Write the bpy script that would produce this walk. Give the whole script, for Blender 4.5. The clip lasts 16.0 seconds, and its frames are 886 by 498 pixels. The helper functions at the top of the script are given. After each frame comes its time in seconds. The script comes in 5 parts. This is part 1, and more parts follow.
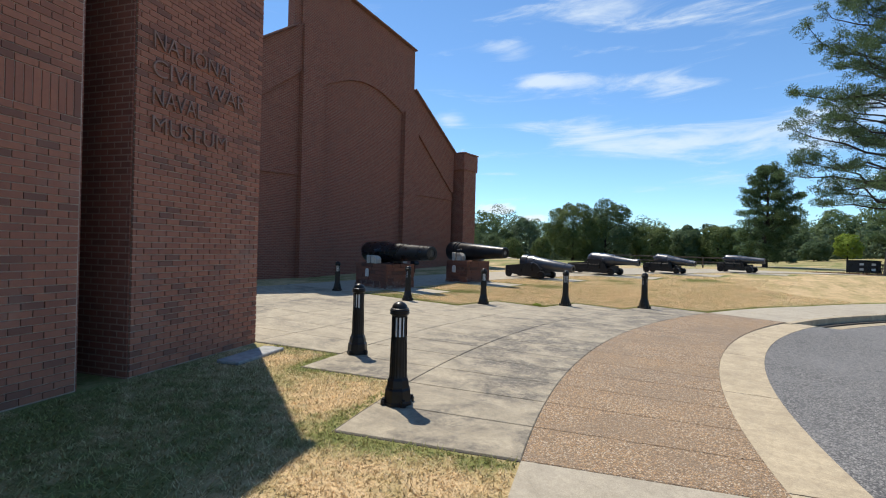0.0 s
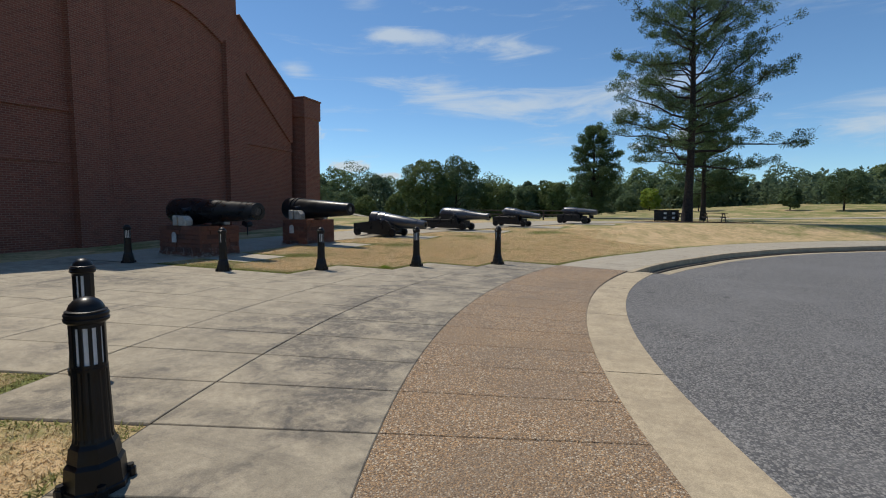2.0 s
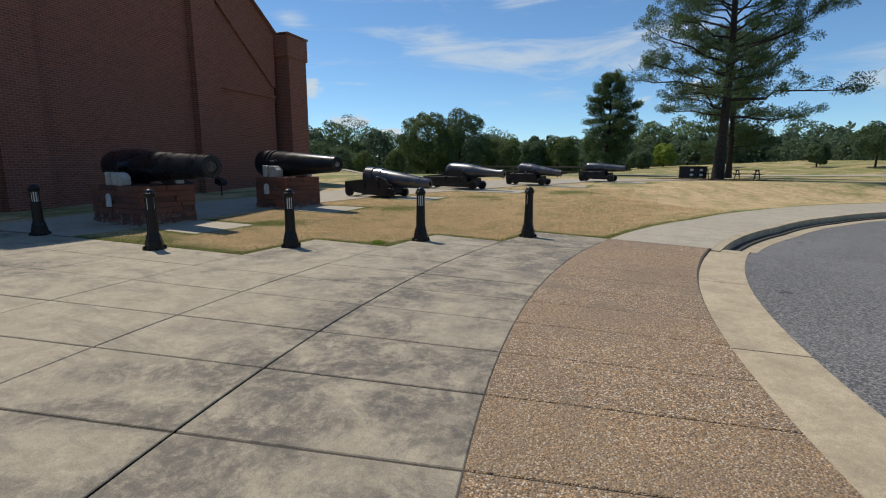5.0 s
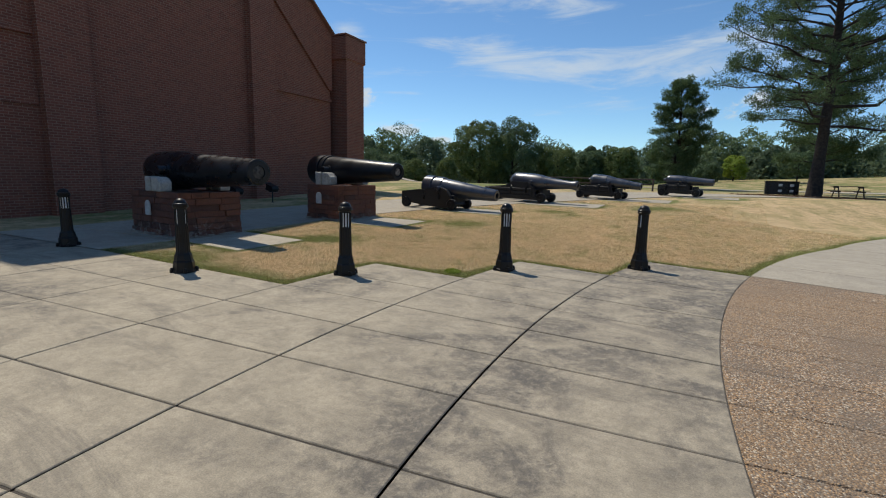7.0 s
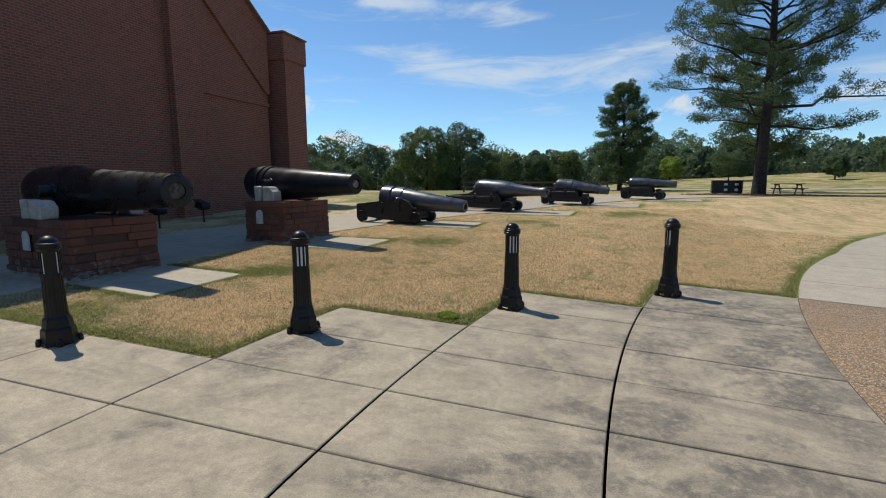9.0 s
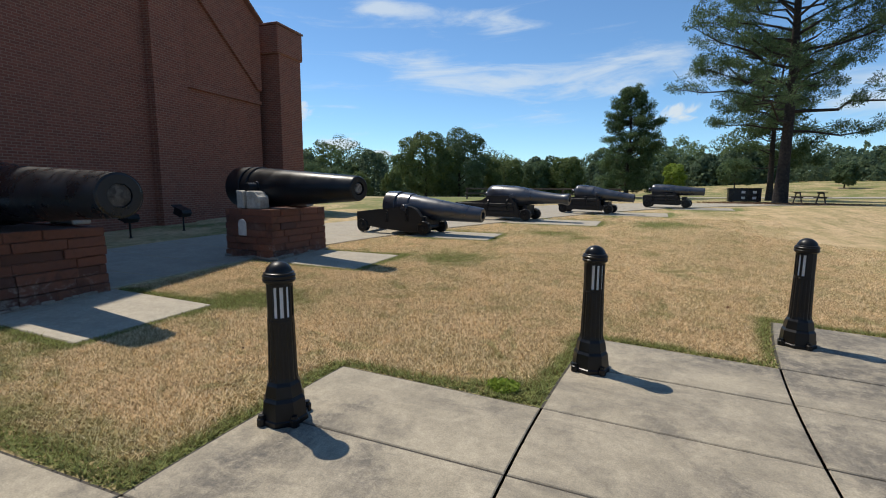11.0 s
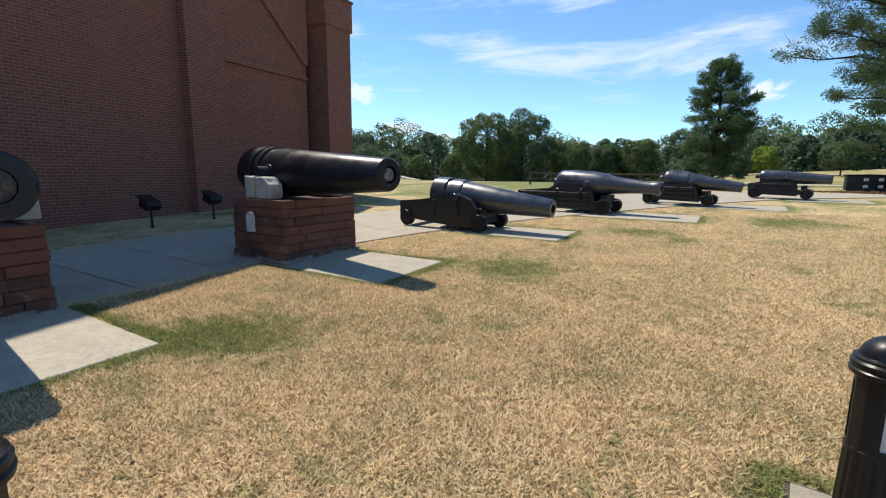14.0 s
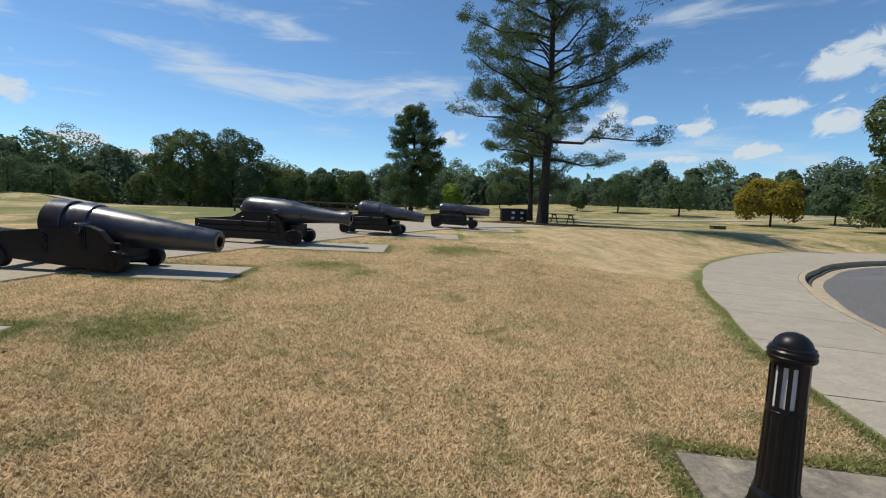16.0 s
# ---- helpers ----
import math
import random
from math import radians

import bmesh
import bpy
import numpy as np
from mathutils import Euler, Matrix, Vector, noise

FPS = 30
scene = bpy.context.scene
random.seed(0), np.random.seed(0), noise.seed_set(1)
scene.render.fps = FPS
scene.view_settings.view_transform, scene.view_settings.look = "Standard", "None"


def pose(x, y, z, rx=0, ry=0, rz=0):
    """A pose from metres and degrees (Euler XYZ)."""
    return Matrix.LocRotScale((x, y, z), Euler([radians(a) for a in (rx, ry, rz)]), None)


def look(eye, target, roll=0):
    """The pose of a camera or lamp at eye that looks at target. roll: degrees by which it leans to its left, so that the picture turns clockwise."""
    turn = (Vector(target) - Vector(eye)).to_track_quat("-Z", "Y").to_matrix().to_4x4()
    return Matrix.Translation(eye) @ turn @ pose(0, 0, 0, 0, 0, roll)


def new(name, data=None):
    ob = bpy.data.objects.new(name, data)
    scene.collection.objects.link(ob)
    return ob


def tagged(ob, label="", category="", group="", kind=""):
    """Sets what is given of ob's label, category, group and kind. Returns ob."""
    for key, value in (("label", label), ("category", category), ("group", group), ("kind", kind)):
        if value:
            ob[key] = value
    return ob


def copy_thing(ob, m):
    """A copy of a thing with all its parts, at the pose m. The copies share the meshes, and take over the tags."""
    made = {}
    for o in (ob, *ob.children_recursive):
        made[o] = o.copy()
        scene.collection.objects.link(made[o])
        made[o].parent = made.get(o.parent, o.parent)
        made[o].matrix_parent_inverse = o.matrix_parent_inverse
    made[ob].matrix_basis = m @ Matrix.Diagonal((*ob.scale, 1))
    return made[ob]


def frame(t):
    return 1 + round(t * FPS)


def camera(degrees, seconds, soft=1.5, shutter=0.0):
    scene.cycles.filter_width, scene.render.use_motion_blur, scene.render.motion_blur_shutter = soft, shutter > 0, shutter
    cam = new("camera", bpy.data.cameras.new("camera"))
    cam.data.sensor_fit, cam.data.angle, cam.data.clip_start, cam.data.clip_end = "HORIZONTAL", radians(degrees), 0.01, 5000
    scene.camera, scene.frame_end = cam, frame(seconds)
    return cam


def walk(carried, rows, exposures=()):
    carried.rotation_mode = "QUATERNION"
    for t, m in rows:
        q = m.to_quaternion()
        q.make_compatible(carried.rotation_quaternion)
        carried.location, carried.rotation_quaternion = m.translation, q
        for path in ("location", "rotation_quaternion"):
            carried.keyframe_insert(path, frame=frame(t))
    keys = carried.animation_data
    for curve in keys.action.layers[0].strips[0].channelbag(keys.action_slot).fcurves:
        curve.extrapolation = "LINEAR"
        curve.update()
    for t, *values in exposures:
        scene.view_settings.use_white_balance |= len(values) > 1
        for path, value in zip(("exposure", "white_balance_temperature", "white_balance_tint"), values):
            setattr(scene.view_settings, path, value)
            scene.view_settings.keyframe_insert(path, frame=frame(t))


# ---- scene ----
cam = camera(87.2, 16.0, 1.1)
PATH = [
    (0, (0.866, 0.795, 1.616), (-0.511, 2.246, 1.613), 1.5),
    (0.5, (0.695, 1.3, 1.612), (-0.527, 2.883, 1.548), 1.0),
    (1, (0.454, 1.707, 1.59), (-0.585, 3.414, 1.497), 1.1),
    (1.5, (0.27, 2.199, 1.532), (-0.601, 3.996, 1.421), 1.0),
    (2, (-0.009, 2.638, 1.524), (-0.878, 4.431, 1.352), 0.3),
    (2.5, (-0.261, 3.075, 1.519), (-1.138, 4.859, 1.299), -0.4),
    (3, (-0.429, 3.539, 1.545), (-1.324, 5.307, 1.273), -0.8),
    (3.2, (-0.546, 3.712, 1.516), (-1.443, 5.476, 1.223), -1.1),
    (5.3, (-1.789, 5.636, 1.469), (-2.656, 7.403, 1.111), 0.6),
    (5.5, (-1.918, 5.793, 1.495), (-2.804, 7.549, 1.137), 0.8),
    (6, (-2.308, 6.081, 1.504), (-3.235, 7.82, 1.164), 1.2),
    (6.5, (-2.668, 6.42, 1.456), (-3.656, 8.128, 1.131), 1.5),
    (7, (-3.056, 6.739, 1.482), (-4.09, 8.42, 1.162), 1.4),
    (7.5, (-3.422, 7.01, 1.509), (-4.458, 8.694, 1.201), 0.8),
    (8, (-3.756, 7.398, 1.511), (-4.746, 9.11, 1.211), 0.3),
    (8.5, (-4.094, 7.708, 1.523), (-4.997, 9.468, 1.226), -0.1),
    (8.7, (-4.222, 7.811, 1.553), (-5.088, 9.589, 1.256), -0.2),
    (10.8, (-5.447, 9.351, 1.521), (-6.238, 11.171, 1.272), -0.0),
    (11, (-5.572, 9.44, 1.522), (-6.398, 11.243, 1.258), 0.2),
    (11.5, (-5.878, 9.66, 1.547), (-6.858, 11.376, 1.236), 0.8),
    (12, (-6.085, 10.01, 1.532), (-7.272, 11.58, 1.174), 1.0),
    (12.5, (-6.276, 10.265, 1.543), (-7.664, 11.647, 1.139), 1.1),
    (13, (-6.443, 10.568, 1.554), (-7.858, 11.934, 1.19), 1.3),
    (13.5, (-6.41, 11.037, 1.563), (-7.693, 12.534, 1.224), 0.9),
    (14, (-6.477, 11.474, 1.554), (-7.522, 13.147, 1.221), 0.5),
    (14.5, (-6.452, 11.816, 1.584), (-7.259, 13.621, 1.28), -0.1),
    (15, (-6.259, 12.265, 1.572), (-6.802, 14.168, 1.283), 0.7),
    (15.5, (-6.162, 12.559, 1.561), (-6.404, 14.528, 1.309), 2.0),
    (15.7, (-6.113, 12.588, 1.564), (-6.243, 14.572, 1.342), 2.7),
    (16, (-5.966, 12.755, 1.582), (-5.928, 14.746, 1.394), 2.4),
]
walk(cam, [(t, look(eye, target, roll)) for t, eye, target, roll in PATH],
     [(0, 0.45), (0.8, 0.32), (1.5, 0.0), (2, -0.12), (3, -0.05), (6, -0.1), (8.5, 0.05), (11, 0.14), (12, 0.4), (13, 0.6), (13.5, 0.64), (14, 0.52), (14.5, 0.14), (16, 0.0)])

# ---- plan ----
CX, CY = 15.43, 11.95            # centre of the turning circle
STEP = 2.3                       # degrees between radial joints
RINGS = [18.44, 20.08, 21.66, 23.38, 25.1, 26.8, 28.5, 30.2, 31.9]
SUN_TO = Vector((-0.945 * 0.5, 0.33 * 0.5, 0.866)).normalized()


def sstep(a, b, v):
    t = np.clip((v - a) / (b - a), 0, 1)
    return t * t * (3 - 2 * t)


def polar(a, r, z=0.0):
    """A place at a degrees round the circle (0 looks to -x) and r metres from its centre."""
    q = radians(a)
    return Vector((CX - r * math.cos(q), CY + r * math.sin(q), z))


JOINTS = {-12: -26.1, -11: -23.85, -10: -21.5, -9: -19.2, -8: -16.95, -7: -14.7, -6: -12.25, -5: -9.98, -4: -7.57, -3: -5.25, -2: -3.03, -1: -0.72, 0: 1.5, 1: 3.9, 2: 6.1, 3: 8.5, 4: 10.85}


def joint(k):
    return JOINTS[k]


A_KEYS = np.array([-180, -120, -60, -26, 0, 10, 27.5, 42, 61, 85, 115, 150, 180])
R_OUT = np.array([18.5, 17.5, 16.9, 16.66, 16.63, 16.58, 16.55, 17.05, 18.2, 20.6, 22.5, 21.0, 18.5])
R_WALK = np.array([20.6, 19.6, 18.8, 18.44, 18.44, 18.44, 18.44, 19.2, 20.9, 24.0, 26.0, 24.0, 20.6])


def r_out(a):
    return float(np.interp(a, A_KEYS, R_OUT))


def r_walk(a):
    return float(np.interp(a, A_KEYS, R_WALK))


def road_drop(a):
    """How far the drive lies below the walk: flush at the crossing, a kerb's height elsewhere."""
    return float(0.012 + 0.19 * sstep(10.5, 16, a) + 0.14 * sstep(-30, -38, a))


def lift(x, y):
    """Height of the lawn: a gentle swell past the plaza, falling off to one side and rising to the other in the distance."""
    x, y = np.asarray(x, float), np.asarray(y, float)
    r = np.hypot(x - CX, y - CY)
    a = np.degrees(np.arctan2(y - CY, CX - x))
    near = np.interp(y, [11.5, 14, 17.5, 21, 25, 28, 31.5, 36, 44, 60, 90], [0, .05, .16, .27, .42, .56, .69, .72, .58, .45, .4])
    edge = np.maximum(np.interp(a, A_KEYS, R_WALK), np.interp(a, [-8, -3, 1.6, 6.2, 11, 15], [30, 26, 23.6, 21.85, 20.25, 18.4]))
    near = near * sstep(0.1, 5.0, r - edge)
    far = np.hypot(x + 6, y - 12)
    az = np.degrees(np.arctan2(-(x + 6), y - 12))
    side = np.interp(az, [-180, -100, -60, -15, 0, 15, 60, 180], [0, 1, 2.4, 2.6, 1.2, -1.4, -1.4, 0])
    bump = 1.3 * np.exp(-(((x + 52) / 5) ** 2 + ((y - 66) / 5) ** 2))
    return near + side * sstep(45, 105, far) + bump


# ---- light ----
def build_world():
    world = bpy.data.worlds.new("sky")
    scene.world = world
    world.use_nodes = True
    nt = world.node_tree
    nt.nodes.clear()
    N, L = nt.nodes.new, nt.links.new

    def math_node(op, a, b=None, c=None):
        n = N("ShaderNodeMath")
        n.operation = op
        for i, v in enumerate((a, b, c)):
            if v is None:
                continue
            if isinstance(v, (int, float)):
                n.inputs[i].default_value = v
            else:
                L(v, n.inputs[i])
        return n.outputs[0]

    sky = N("ShaderNodeTexSky")
    sky.sky_type = "NISHITA"
    sky.sun_disc = False
    sky.sun_elevation = radians(60)
    sky.sun_rotation = radians(-70.7)
    sky.altitude = 1500
    sky.air_density, sky.dust_density, sky.ozone_density = 1.0, 0.0, 1.3
    co = N("ShaderNodeTexCoord").outputs["Generated"]
    sep = N("ShaderNodeSeparateXYZ")
    L(co, sep.inputs[0])
    x, y, z = sep.outputs
    az = math_node("ARCTAN2", math_node("MULTIPLY", x, -1.0), y)
    el = math_node("ARCSINE", z)

    def puff(a0, e0, sa, se, tilt=0.0):
        da = math_node("DIVIDE", math_node("SUBTRACT", az, radians(a0)), radians(sa))
        de0 = math_node("SUBTRACT", el, radians(e0))
        de = math_node("DIVIDE", math_node("SUBTRACT", de0, math_node("MULTIPLY", math_node("SUBTRACT", az, radians(a0)), tilt)), radians(se))
        d2 = math_node("ADD", math_node("MULTIPLY", da, da), math_node("MULTIPLY", de, de))
        return math_node("POWER", 2.718, math_node("MULTIPLY", d2, -1.0))

    def total(some):
        out = some[0]
        for s in some[1:]:
            out = math_node("ADD", out, s)
        return out

    def streaks(scale, sx, sy, detail):
        comb = N("ShaderNodeCombineXYZ")
        L(math_node("ADD", math_node("MULTIPLY", az, sx), math_node("MULTIPLY", el, 0.45)), comb.inputs[0])
        L(math_node("MULTIPLY", el, sy), comb.inputs[1])
        n = N("ShaderNodeTexNoise")
        n.inputs["Scale"].default_value, n.inputs["Detail"].default_value = scale, detail
        n.inputs["Roughness"].default_value, n.inputs["Distortion"].default_value = 0.62, 0.6
        L(comb.outputs[0], n.inputs["Vector"])
        return n.outputs[0]

    thin = streaks(6.5, 0.62, 3.6, 9)
    thick = streaks(20.0, 1.0, 1.5, 7)
    wisps = total([puff(27, 13.2, 7, 1.7, 0.22), puff(15, 12.2, 9, 1.9, 0.1), puff(3, 12.6, 9, 2.6, 0.05), puff(19, 18.4, 10, 1.3, 0.06), puff(26, 26, 7, 2.4), puff(36, 23, 3.4, 1.5), puff(32, 19.6, 3.4, 0.8),
                   puff(12, 24.5, 8, 1.8), puff(43, 15.4, 2.2, 0.9), puff(-25, 20, 9, 2.0), puff(-32, 6.0, 13, 1.8), puff(-17, 8.6, 6, 1.8), puff(37, 9.2, 4, 0.35)])
    clumps = total([puff(-40.5, 14.1, 4.2, 2.0), puff(-47, 16, 4.5, 2.4), puff(-34.8, 10.9, 4.0, 1.0), puff(-28.5, 9.2, 2.8, 0.8), puff(-40.8, 9.2, 2.6, 1.5), puff(-20.1, 10.7, 2.6, 1.5), puff(-23.6, 10.2, 1.4, 0.6),
                    puff(-1.5, 7.9, 2.2, 1.5), puff(42.4, 9.0, 2.3, 1.5), puff(37.0, 4.9, 2.6, 0.9), puff(45.5, 4.6, 3, 1.0), puff(32, 4.0, 2.4, 0.7), puff(3.4, 7.0, 2.0, 0.9), puff(-27, 6.0, 4, 0.7),
                    puff(-34.5, 6.8, 3, 0.8), puff(-52, 8, 4, 1.5), puff(55, 6, 4, 1.5)])

    def cover(noise_out, window, weight, low, high, sharp):
        noise_out = math_node("MULTIPLY_ADD", noise_out, sharp, 0.5 - 0.5 * sharp)
        v = math_node("ADD", noise_out, math_node("MULTIPLY", window, weight))
        ramp = N("ShaderNodeMapRange")
        ramp.interpolation_type = "SMOOTHSTEP"
        ramp.inputs["From Min"].default_value, ramp.inputs["From Max"].default_value = low, high
        L(v, ramp.inputs["Value"])
        return ramp.outputs[0]

    c = math_node("MAXIMUM", math_node("MULTIPLY", cover(thin, wisps, 0.46, 0.62, 1.22, 1.9), 0.78), cover(thick, clumps, 0.58, 0.76, 1.04, 1.4))
    mix = N("ShaderNodeMix")
    mix.data_type = "RGBA"
    L(math_node("MULTIPLY", c, 0.9), mix.inputs["Factor"])
    deep = N("ShaderNodeMix")
    deep.data_type, deep.blend_type = "RGBA", "MULTIPLY"
    deep.inputs["Factor"].default_value = 1.0
    L(sky.outputs[0], deep.inputs["A"])
    deep.inputs["B"].default_value = SKY_TINT
    L(deep.outputs["Result"], mix.inputs["A"])
    mix.inputs["B"].default_value = (SKY_CLOUD * 0.9, SKY_CLOUD, SKY_CLOUD * 1.07, 1)
    bg = N("ShaderNodeBackground")
    bg.inputs["Strength"].default_value = SKY_STRENGTH
    L(mix.outputs["Result"], bg.inputs["Color"])
    out = N("ShaderNodeOutputWorld")
    L(bg.outputs[0], out.inputs["Surface"])


SKY_STRENGTH, SKY_CLOUD, SKY_TINT = 0.12, 5.9, (0.74, 0.97, 1.10, 1)
build_world()
sun = new("sun", bpy.data.lights.new("sun", "SUN"))
sun.data.energy, sun.data.angle, sun.data.color = 3.9, radians(0.53), (1.0, 0.925, 0.80)
sun.matrix_world = look(SUN_TO * 60, (0, 0, 0))
scene.view_settings.exposure = 0.0


# ---- materials ----
def shader(name, rough=0.8, metal=0.0, spec=0.5):
    m = bpy.data.materials.new(name)
    m.use_nodes = True
    nt = m.node_tree
    b = nt.nodes["Principled BSDF"]
    b.inputs["Roughness"].default_value, b.inputs["Metallic"].default_value = rough, metal
    b.inputs["Specular IOR Level"].default_value = spec
    return m, nt, b


def socket(nt, v, inp):
    if isinstance(v, (int, float)):
        inp.default_value = v
    elif isinstance(v, tuple):
        inp.default_value = (*v, 1) if len(v) == 3 else v
    else:
        nt.links.new(v, inp)


def mix_rgb(nt, fac, a, b, mode="MIX"):
    n = nt.nodes.new("ShaderNodeMix")
    n.data_type, n.blend_type = "RGBA", mode
    socket(nt, fac, n.inputs["Factor"])
    socket(nt, a, n.inputs["A"])
    socket(nt, b, n.inputs["B"])
    return n.outputs["Result"]


def place(nt):
    return nt.nodes.new("ShaderNodeNewGeometry").outputs["Position"]


def grain(nt, vec, scale, detail=4, rough=0.55, distort=0.0, lo=None, hi=None):
    n = nt.nodes.new("ShaderNodeTexNoise")
    n.inputs["Scale"].default_value, n.inputs["Detail"].default_value = scale, detail
    n.inputs["Roughness"].default_value, n.inputs["Distortion"].default_value = rough, distort
    nt.links.new(vec, n.inputs["Vector"])
    return n.outputs[0] if lo is None else ranged(nt, n.outputs[0], lo, hi)


def ranged(nt, v, lo, hi, a=0.0, b=1.0):
    n = nt.nodes.new("ShaderNodeMapRange")
    n.interpolation_type = "SMOOTHSTEP"
    for k, w in (("From Min", lo), ("From Max", hi), ("To Min", a), ("To Max", b)):
        n.inputs[k].default_value = w
    nt.links.new(v, n.inputs["Value"])
    return n.outputs[0]


def calc(nt, op, a, b=0.0):
    n = nt.nodes.new("ShaderNodeMath")
    n.operation = op
    socket(nt, a, n.inputs[0])
    socket(nt, b, n.inputs[1])
    return n.outputs[0]


def bumped(nt, b, height, strength, dist):
    n = nt.nodes.new("ShaderNodeBump")
    n.inputs["Strength"].default_value, n.inputs["Distance"].default_value = strength, dist
    nt.links.new(height, n.inputs["Height"])
    nt.links.new(n.outputs[0], b.inputs["Normal"])


def chance(nt, islands=False):
    if islands:
        return nt.nodes.new("ShaderNodeNewGeometry").outputs["Random Per Island"]
    return nt.nodes.new("ShaderNodeObjectInfo").outputs["Random"]


def concrete(name, light, dark, stain, stain_amount=0.6, inner=0.0):
    m, nt, b = shader(name, 0.85)
    p = place(nt)
    fine = grain(nt, p, 60, 3)
    mid = grain(nt, p, 3.2, 6, 0.65, 0.4, 0.35, 0.7)
    big = grain(nt, p, 0.42, 8, 0.66, 0.8)
    if inner:
        # More algae on the inner rings, where water runs towards the road.
        far = nt.nodes.new("ShaderNodeVectorMath")
        far.operation = "DISTANCE"
        far.inputs[1].default_value = (CX, CY, 0)
        nt.links.new(p, far.inputs[0])
        big = calc(nt, "ADD", big, ranged(nt, far.outputs["Value"], 22.4, 19.0, 0.0, inner))
    big = ranged(nt, big, 0.47, 0.63)
    big = calc(nt, "MULTIPLY", big, grain(nt, p, 2.3, 8, 0.75, 0.4, 0.36, 0.58))
    big = calc(nt, "MULTIPLY", big, grain(nt, p, 13, 6, 0.75, 0.4, 0.22, 0.58))
    stretch = nt.nodes.new("ShaderNodeMapping")
    stretch.inputs["Scale"].default_value = (0.55, 2.4, 1)
    nt.links.new(p, stretch.inputs["Vector"])
    streak = grain(nt, stretch.outputs[0], 1.1, 9, 0.74, 0.5, 0.5, 0.68)
    big = calc(nt, "MAXIMUM", big, calc(nt, "MULTIPLY", streak, 0.55))
    col = mix_rgb(nt, mid, light, dark)
    col = mix_rgb(nt, calc(nt, "MULTIPLY", big, stain_amount), col, stain)
    pores = grain(nt, p, 19, 5, 0.75, 0.3, 0.38, 0.68)
    col = mix_rgb(nt, calc(nt, "MULTIPLY", pores, 0.34), col, tuple(0.5 * v for v in dark))
    speck = ranged(nt, grain(nt, p, 110, 2, 0.6), 0.3, 0.7)
    col = mix_rgb(nt, 0.34, col, mix_rgb(nt, calc(nt, "MULTIPLY", calc(nt, "ADD", fine, speck), 0.5), (0.08, 0.08, 0.08), (1, 1, 1)), "OVERLAY")
    col = mix_rgb(nt, calc(nt, "MULTIPLY", chance(nt), 0.16), col, tuple(0.62 * v for v in light))
    nt.links.new(col, b.inputs["Base Color"])
    bumped(nt, b, calc(nt, "ADD", fine, mid), 0.35, 0.004)
    return m


CONCRETE = concrete("weathered_concrete", (0.42, 0.36, 0.262), (0.305, 0.262, 0.19), (0.09, 0.081, 0.072), 0.95, 0.115)
KERB = concrete("kerb_concrete", (0.50, 0.41, 0.275), (0.39, 0.315, 0.21), (0.2, 0.165, 0.12), 0.5)
WALK = concrete("pale_concrete", (0.43, 0.378, 0.29), (0.36, 0.315, 0.24), (0.24, 0.215, 0.18), 0.3)
PALE = concrete("rough_stone_block", (0.50, 0.475, 0.42), (0.34, 0.315, 0.27), (0.22, 0.2, 0.17), 0.5)


def pebbles():
    m, nt, b = shader("exposed_aggregate", 0.8)
    p = place(nt)
    v = nt.nodes.new("ShaderNodeTexVoronoi")
    v.inputs["Scale"].default_value = 84
    nt.links.new(p, v.inputs["Vector"])
    hue = nt.nodes.new("ShaderNodeSeparateColor")
    nt.links.new(v.outputs["Color"], hue.inputs[0])
    col = mix_rgb(nt, ranged(nt, hue.outputs[0], 0.15, 0.95), (0.085, 0.046, 0.023), (0.53, 0.325, 0.158))
    col = mix_rgb(nt, ranged(nt, hue.outputs[1], 0.76, 0.9), col, (0.66, 0.56, 0.42))
    col = mix_rgb(nt, ranged(nt, v.outputs["Distance"], 0.38, 0.75), col, (0.20, 0.155, 0.11))
    wear = grain(nt, p, 0.8, 5, 0.6, 0.5, 0.42, 0.7)
    col = mix_rgb(nt, calc(nt, "MULTIPLY", wear, 0.55), col, (0.17, 0.135, 0.1))
    col = mix_rgb(nt, calc(nt, "MULTIPLY", chance(nt), 0.25), col, (0.36, 0.225, 0.11))
    nt.links.new(col, b.inputs["Base Color"])
    bumped(nt, b, calc(nt, "MULTIPLY", v.outputs["Distance"], -1.0), 0.9, 0.009)
    return m


def asphalt():
    m, nt, b = shader("asphalt", 0.85)
    p = place(nt)
    v = nt.nodes.new("ShaderNodeTexVoronoi")
    v.inputs["Scale"].default_value = 60
    nt.links.new(p, v.inputs["Vector"])
    hue = nt.nodes.new("ShaderNodeSeparateColor")
    nt.links.new(v.outputs["Color"], hue.inputs[0])
    col = mix_rgb(nt, hue.outputs[0], (0.055, 0.054, 0.053), (0.30, 0.285, 0.265))
    col = mix_rgb(nt, ranged(nt, v.outputs["Distance"], 0.4, 0.8), col, (0.06, 0.06, 0.062))
    wear = grain(nt, p, 0.45, 5, 0.6, 0.6, 0.4, 0.7)
    col = mix_rgb(nt, calc(nt, "MULTIPLY", wear, 0.4), col, (0.2, 0.195, 0.19))
    spots = grain(nt, p, 2.6, 2, 0.4, 0.0, 0.71, 0.74)
    col = mix_rgb(nt, calc(nt, "MULTIPLY", spots, 0.8), col, (0.03, 0.03, 0.03))
    nt.links.new(col, b.inputs["Base Color"])
    bumped(nt, b, calc(nt, "MULTIPLY", v.outputs["Distance"], -1.0), 0.5, 0.005)
    return m


